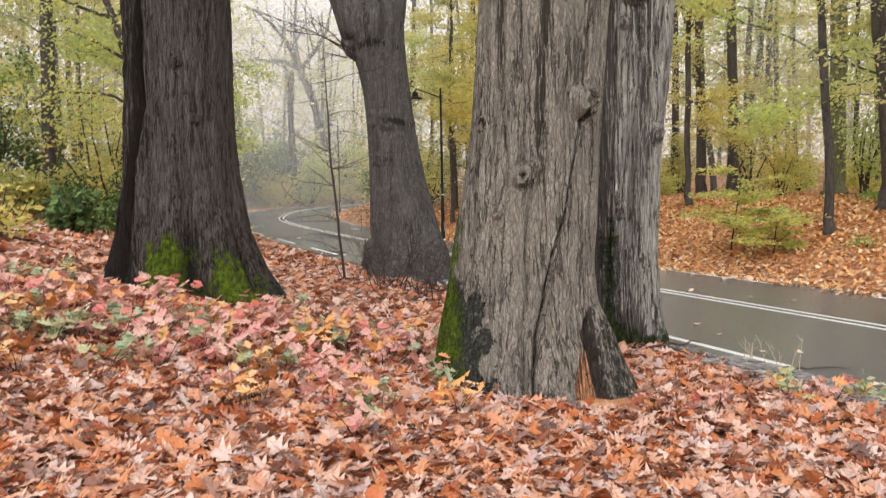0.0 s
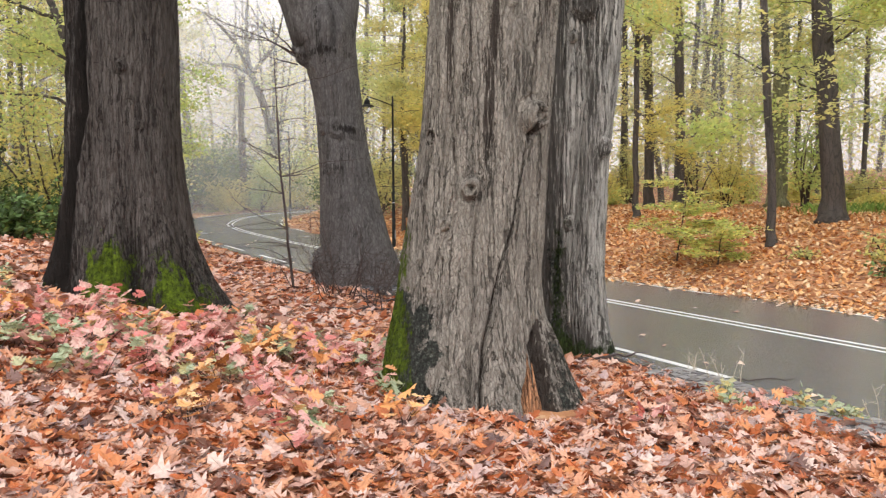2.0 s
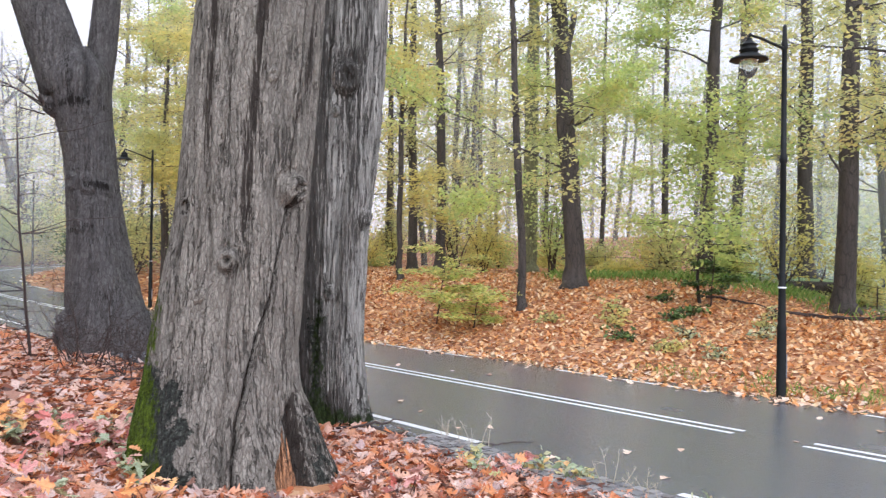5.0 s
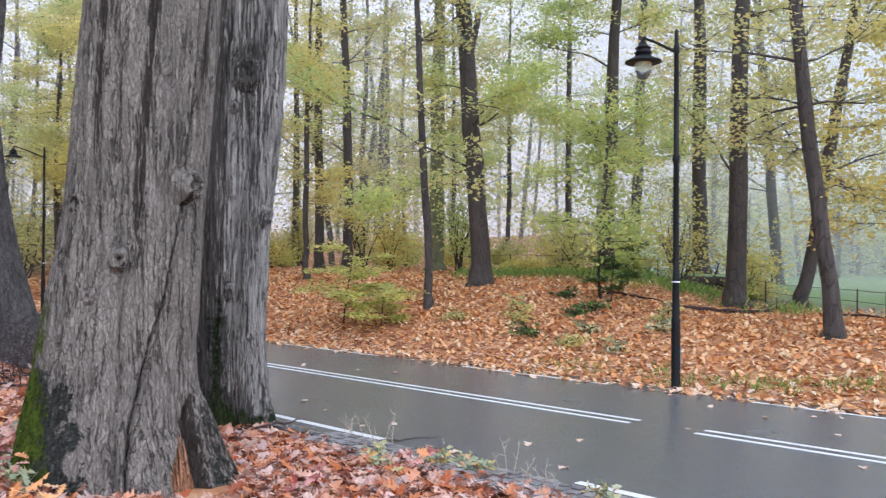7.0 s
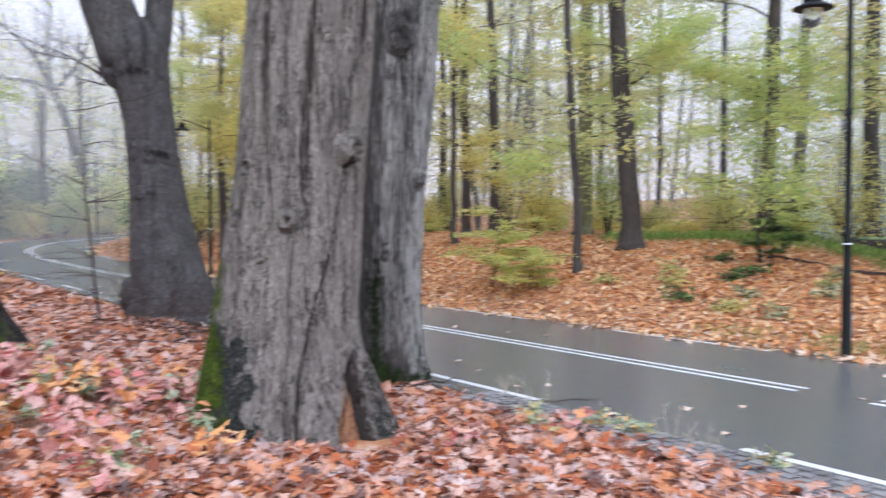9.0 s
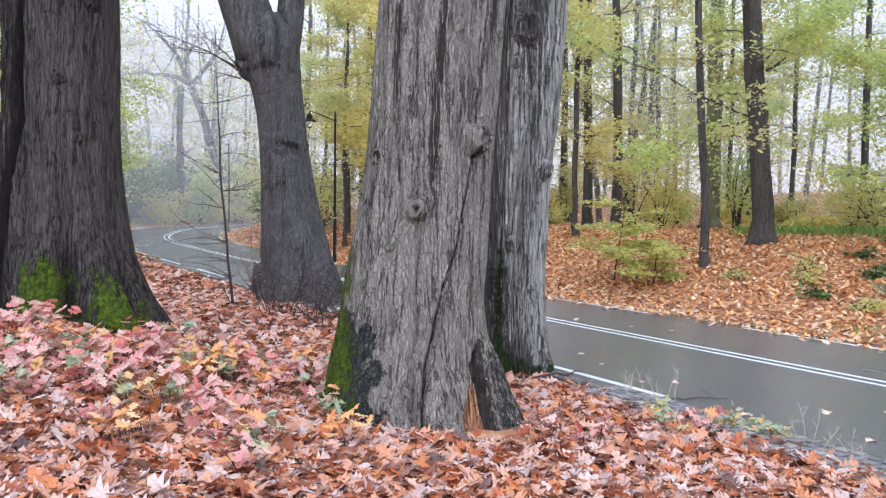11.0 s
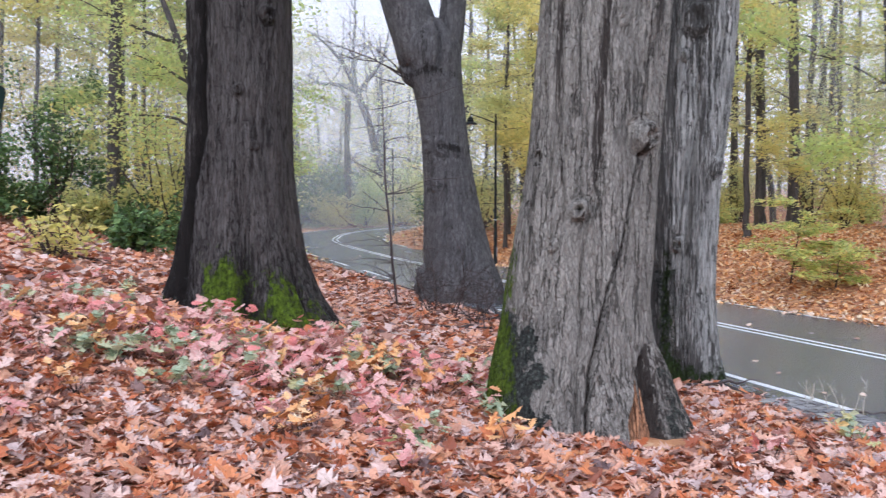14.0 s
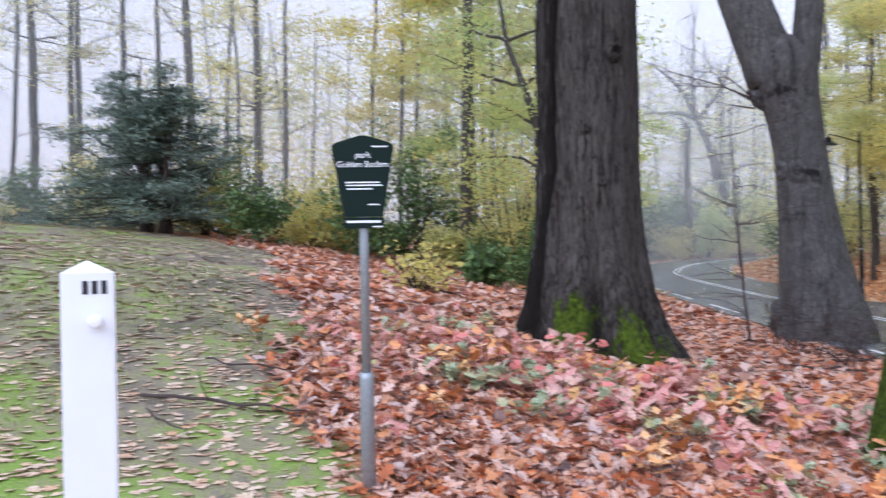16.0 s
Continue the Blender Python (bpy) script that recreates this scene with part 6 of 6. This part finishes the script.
def dry_weed(x, y, height, seed, green):
    """A clump of thin dead stalks, or of green weeds, at the road's edge."""
    rng = np.random.RandomState(seed)
    t = thing("weed", (x, y, ground_at(x, y)), "leafy green weed at the road's edge" if green else "dry pale weed stalks at the road's edge", "weed", "weeds by the road")
    tips = []
    for k in range(5):
        w = Wood()
        p = wander(rng, (rng.normal(0, 0.07), rng.normal(0, 0.07), -0.02), (rng.normal(0, 0.25), rng.normal(0, 0.25), 1), height * rng.uniform(0.6, 1.1), 7, 0.08)
        w.tube(p, [0.004, 0.002], 4)
        tips.append(p)
        if not green:
            for _ in range(4):
                w.tube(wander(rng, p[rng.randint(2, 7)], rng.normal(0, 0.6, 3) + (0, 0, 0.7), height * 0.25, 4, 0.15), [0.002, 0.001], 4)
        part("stalk", w.mesh("stalk"), M_GREEN if green else M_STRAW, t)
    if green:
        part("foliage", leaf_mesh("foliage", crown_of(rng, tips, 60, (0.04, 0.04, 0.03), 0.1), 0.07, rng, 0.4), M_PALE, t)


for i, (x, y, h, green) in enumerate([(3.12, 7.45, 0.36, 0), (3.0, 7.9, 0.3, 0), (3.6, 5.75, 0.34, 0), (3.75, 5.4, 0.26, 0), (3.28, 6.45, 0.2, 1), (3.45, 6.1, 0.16, 1), (3.85, 5.05, 0.18, 1), (2.9, 7.0, 0.15, 1), (2.75, 6.6, 0.2, 1)]):
    dry_weed(x, y, h, 860 + i, green)


def gravel():
    """Small stones along the asphalt's near edge."""
    rng = np.random.RandomState(87)
    p = scatter(rng, 9000, 0.5, 6.5, 2, 11, lambda x, y, d, u: smooth(-3.02, -3.2, d) * smooth(-3.95, -3.6, d))
    unit = np.array([(1, 0, 0), (-1, 0, 0), (0, 1, 0), (0, -1, 0), (0, 0, 0.7), (0, 0, -0.5)], float)
    face = np.array([(0, 2, 4), (2, 1, 4), (1, 3, 4), (3, 0, 4), (2, 0, 5), (1, 2, 5), (3, 1, 5), (0, 3, 5)])
    n = len(p)
    s = rng.uniform(0.005, 0.02, n)
    v = p[:, None] + unit[None] * s[:, None, None] * rng.uniform(0.6, 1.3, (n, 6, 1))
    me = mesh_of("roadside_gravel", v.reshape(-1, 3), (np.arange(n)[:, None, None] * 6 + face[None]).reshape(-1, 3), False)
    me.materials.append(M_GRAVEL)
    tagged(new("roadside_gravel", me), "loose grey gravel along the asphalt's edge", "gravel", kind="stuff")


# ---- fallen leaves ----
def scatter(rng, n, x0, x1, y0, y1, keep):
    x, y = rng.uniform(x0, x1, n), rng.uniform(y0, y1, n)
    d, u = road_frame(x, y)
    k = rng.uniform(0, 1, n) < keep(x, y, d, u)
    x, y = x[k], y[k]
    dd, uu = d[k], u[k]
    z = np.where(np.abs(dd) < 3.25, road_z(dd, uu) + 0.003, land(x, y))
    return np.stack([x, y, z], 1)


def off_trunks(x, y):
    ok = np.ones(len(x))
    for cx, cy, r in ((0.69, 6.93, 0.66), (1.12, 6.35, 0.36), (2.09, 9.2, 0.42), (-2.76, 9.9, 0.95), (-0.25, 17.05, 0.8)):
        ok *= np.hypot(x - cx, y - cy) > r
    return ok


def stuff(name, me, material, label):
    me.materials.append(material)
    tagged(new(name, me), label, "leaves", kind="stuff")


def near_side(x, y, d, u):
    return off_trunks(x, y) * litter_cover(x, y) * smooth(-3.2, -3.75, d)


gravel()
rng = np.random.RandomState(71)
stuff("fallen_leaves_near", litter_mesh("fallen_leaves_near", scatter(rng, 40000, -6.3, 5.5, 2.6, 8.2, lambda x, y, d, u: near_side(x, y, d, u)), 0.132, rng, False, 0.30, 0.03), M_LITTER, "thick carpet of wet red and brown oak leaves")
stuff("fallen_leaves_behind", litter_mesh("fallen_leaves_behind", scatter(rng, 19000, -5, 11, -9, 2.6, lambda x, y, d, u: near_side(x, y, d, u)), 0.17, rng, True, 0.24), M_LITTER, "carpet of red and brown oak leaves along the verge")
stuff("fallen_leaves_middle", litter_mesh("fallen_leaves_middle", scatter(rng, 42000, -14, 4.5, 8.2, 19, lambda x, y, d, u: near_side(x, y, d, u)), 0.16, rng, True, 0.26), M_LITTER, "carpet of red and brown oak leaves under the old trees")
stuff("fallen_leaves_slope", litter_mesh("fallen_leaves_slope", scatter(rng, 15000, -16, 0, 19, 36, lambda x, y, d, u: near_side(x, y, d, u)), 0.2, rng, True), M_LITTER, "red leaves on the slope beside the bend")
stuff("fallen_leaves_bank", litter_mesh("fallen_leaves_bank", scatter(rng, 85000, 0, 22, 3, 34, lambda x, y, d, u: smooth(2.3, 3.3, d) * smooth(16, 9, d)), 0.095, rng, True, 0.45), M_LITTER_ORANGE, "orange and tan leaves on the bank across the road")
stuff("fallen_leaves_bend", litter_mesh("fallen_leaves_bend", scatter(rng, 60000, -16, 14, 30, 78, lambda x, y, d, u: smooth(-5.4, -4.4, d) * smooth(-2.9, -3.5, d) + smooth(2.7, 3.3, d) * smooth(9, 5, d) * (y > 33)), 0.22, rng, True, 0.2), M_LITTER_ORANGE, "orange leaves along both sides of the bend")
stuff("fallen_leaves_verge", litter_mesh("fallen_leaves_verge", scatter(rng, 14000, -4, 16, 1, 34, lambda x, y, d, u: smooth(2.2, 2.9, d) * smooth(4.6, 3.4, d)), 0.15, rng, True, 0.2), M_LITTER_TAN, "pale tan leaves gathered along the kerbless verge")
stuff("leaves_on_lawn", litter_mesh("leaves_on_lawn", scatter(rng, 80000, -24, -0.5, -6, 19, lambda x, y, d, u: (1 - litter_cover(x, y)) * (0.95 - 0.45 * smooth(7, 11, y)) + 0.05 * (litter_cover(x, y) < 0.9)), 0.112, rng, True, 0.06, 0.003, 0.22), M_LITTER_TAN, "scattered tan oak leaves lying on the lawn")
stuff("leaves_on_road", litter_mesh("leaves_on_road", scatter(rng, 5200, -8, 14, 2, 40, lambda x, y, d, u: 0.03 + 0.16 * (np.abs(d) < 3.2) * np.abs(d / 3.2) ** 2), 0.11, rng, True, 0.12, 0.002), M_LITTER_TAN, "few pale leaves stuck to the wet road")


# ---- lawn: short mossy grass ----
def lawn():
    rng = np.random.RandomState(81)
    p = scatter(rng, 110000, -10, -1.8, 1.5, 14, lambda x, y, d, u: (1 - litter_cover(x, y)) * smooth(14, 5, np.hypot(x, y)) * smooth(-0.25, 0.3, vnoise(x * 0.9, y * 0.9, x * 0)))
    n = len(p)
    a, h = rng.uniform(0, 6.283, n), rng.uniform(0.015, 0.05, n)
    d = np.stack([np.cos(a), np.sin(a), 0 * a], 1)
    s = np.stack([-np.sin(a), np.cos(a), 0 * a], 1) * 0.004
    v = np.stack([p - s, p + s, p + d * h[:, None] * 0.6 + np.array([0, 0, 1]) * h[:, None]], 1).reshape(-1, 3)
    me = mesh_of("lawn_grass", v, np.arange(3 * n).reshape(-1, 3), False)
    me.materials.append(M_GRASS)
    tagged(new("lawn_grass", me), "short mossy green grass on the lawn", "grass", kind="stuff")


M_GRASS = leafy("grass_blade", [(0.0, (0.16, 0.24, 0.04)), (0.6, (0.28, 0.42, 0.06)), (1.0, (0.44, 0.46, 0.14))], 0.6, 0.3)
lawn()


# ---- far woods and mist ----
def far_woods():
    rng = np.random.RandomState(95)
    w, tips = Wood(), []
    n = 0
    while n < 178:
        a, ln = (radians(rng.uniform(-40, 60)), rng.uniform(42, 80)) if n < 75 else (radians(rng.uniform(43, 72)), rng.uniform(60, 84)) if n < 150 else (radians(rng.uniform(-15, 1)), rng.uniform(69, 84))
        x, y = ln * math.sin(a), ln * math.cos(a)
        d, u = road_frame(x, y)
        if abs(d[0]) < 6 or (math.degrees(a) > 38 and ln < 54) or (-11 < math.degrees(a) < -2 and ln < 60):
            continue
        n += 1
        z, h = ground_at(x, y), rng.uniform(11, 18) * (0.5 if 75 < n <= 150 else 1)
        stem = wander(rng, (x, y, z - 0.2), (rng.normal(0, 0.04), rng.normal(0, 0.04), 1), h, 8, 0.03)
        w.tube(stem, [rng.uniform(0.1, 0.22), 0.05], 7)
        for _ in range(9):
            b = rng.uniform(0, 6.283)
            p = wander(rng, stem[rng.randint(1, 8)], (np.cos(b), np.sin(b), rng.uniform(0, 0.6)), rng.uniform(2, 4), 5, 0.15)
            w.tube(p, [0.04, 0.01], 4)
            tips.append(p)
    me = w.mesh("far_woods")
    me.materials.append(M_BARK)
    tagged(new("far_woods", me), "far grey woodland trunks fading in the mist", "woods", kind="stuff")
    for k, leaf in enumerate((M_OLIVE, M_YELLOW, M_LIME)):
        pts = np.vstack([p[0] + rng.normal(0, 1, (6, 3)) * (2.6, 2.6, 1.2) for p in tips[k::3]] + [p[-1][None] for p in tips[k::3]])
        pts = np.repeat(pts, 18, axis=0) + rng.normal(0, 1, (18 * len(pts), 3)) * (0.6, 0.6, 0.4)
        me = leaf_mesh("far_foliage", pts, 0.2, rng, 0.4)
        me.materials.append(leaf)
        tagged(new("far_foliage", me), "hazy autumn foliage of the far woods", "woods", kind="stuff")


far_woods()


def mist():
    """Sheets standing in for mist: nearer ones in the wood behind the lawn and over the meadow, then all round. They
    thin out at their ends.
    """
    # first sheet added to brighten the wood, the two outermost to dim the sky
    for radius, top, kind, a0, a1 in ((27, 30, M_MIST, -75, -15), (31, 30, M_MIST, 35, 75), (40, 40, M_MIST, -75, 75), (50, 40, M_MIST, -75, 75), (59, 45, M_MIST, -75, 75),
                                      (66, 50, M_MIST, -75, 75), (74, 50, M_MIST, -75, 75), (88, 60, M_MIST, -75, 75), (125, 110, M_SKY_VEIL, -75, 75), (170, 150, M_SKY_VEIL, -75, 75)):
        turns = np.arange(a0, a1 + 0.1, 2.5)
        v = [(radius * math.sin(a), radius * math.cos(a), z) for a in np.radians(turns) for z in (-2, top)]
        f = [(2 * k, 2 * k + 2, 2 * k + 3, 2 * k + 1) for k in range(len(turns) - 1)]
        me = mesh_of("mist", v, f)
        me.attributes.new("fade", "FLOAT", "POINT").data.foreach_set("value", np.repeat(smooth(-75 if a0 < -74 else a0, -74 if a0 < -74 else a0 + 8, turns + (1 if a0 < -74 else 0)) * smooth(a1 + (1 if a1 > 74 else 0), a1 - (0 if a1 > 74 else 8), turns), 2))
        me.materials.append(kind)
        tagged(new("mist", me), "sheet of thin white haze standing in for mist", "mist", kind="structure")


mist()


# ---- single fallen leaves nearest the walk ----
def single_leaves():
    rng = np.random.RandomState(99)
    carpet = thing("leaf_carpet", (0, 4, ground_at(0, 4)), "loose red and tan oak leaves on top of the carpet", "leaves")
    kinds = []
    for k in range(8):
        v, f = oak_leaf(rng)
        kinds.append(mesh_of("leaf", v * 0.19, f, False))
    p = scatter(rng, 900, -2.6, 3.6, 3.4, 6.6, near_side)[:300]
    for i, q in enumerate(p):
        part("leaf", kinds[i % 8], M_LITTER_ONE, carpet, place=Matrix.Translation((0, -4, -ground_at(0, 4))) @ pose(q[0], q[1], q[2] + 0.035, rng.normal(0, 14), rng.normal(0, 14), rng.uniform(0, 360)))


single_leaves()


# ---- stone setts along the asphalt's near edge ----
def setts():
    rng = np.random.RandomState(105)
    bed = strip("gutter", -4.0, 6.5, -3.62, -3.02, 0.004, 0.1)
    bed.materials.append(M_GRAVEL)
    bed = tagged(new("gutter", bed), "narrow strip of small worn stone setts along the asphalt", "pavement", kind="structure")
    kinds = [box_mesh("sett", 0.105 + 0.006 * k, 0.125 - 0.005 * k, 0.06, 0.014) for k in range(4)]
    for i in range(72):
        for j in range(4):
            u, d = -2.6 + 0.125 * i + 0.06 * (j % 2), -3.1 - 0.135 * j
            k = np.clip(np.searchsorted(ALONG, u + START) - 1, 0, len(SEG) - 1)
            g = SEG[k] / SEG_LEN[k]
            x, y = CENTRE[k] + (u + START - ALONG[k]) * g + d * np.array([g[1], -g[0]])
            z = float(road_z(np.array([d]), np.array([u]))[0])
            part("sett", kinds[rng.randint(4)], M_SETT, bed, place=pose(x, y, z - 0.012 + rng.uniform(-0.004, 0.006), rng.normal(0, 2.5), rng.normal(0, 2.5), math.degrees(math.atan2(g[1], g[0])) + rng.normal(0, 4)))


setts()
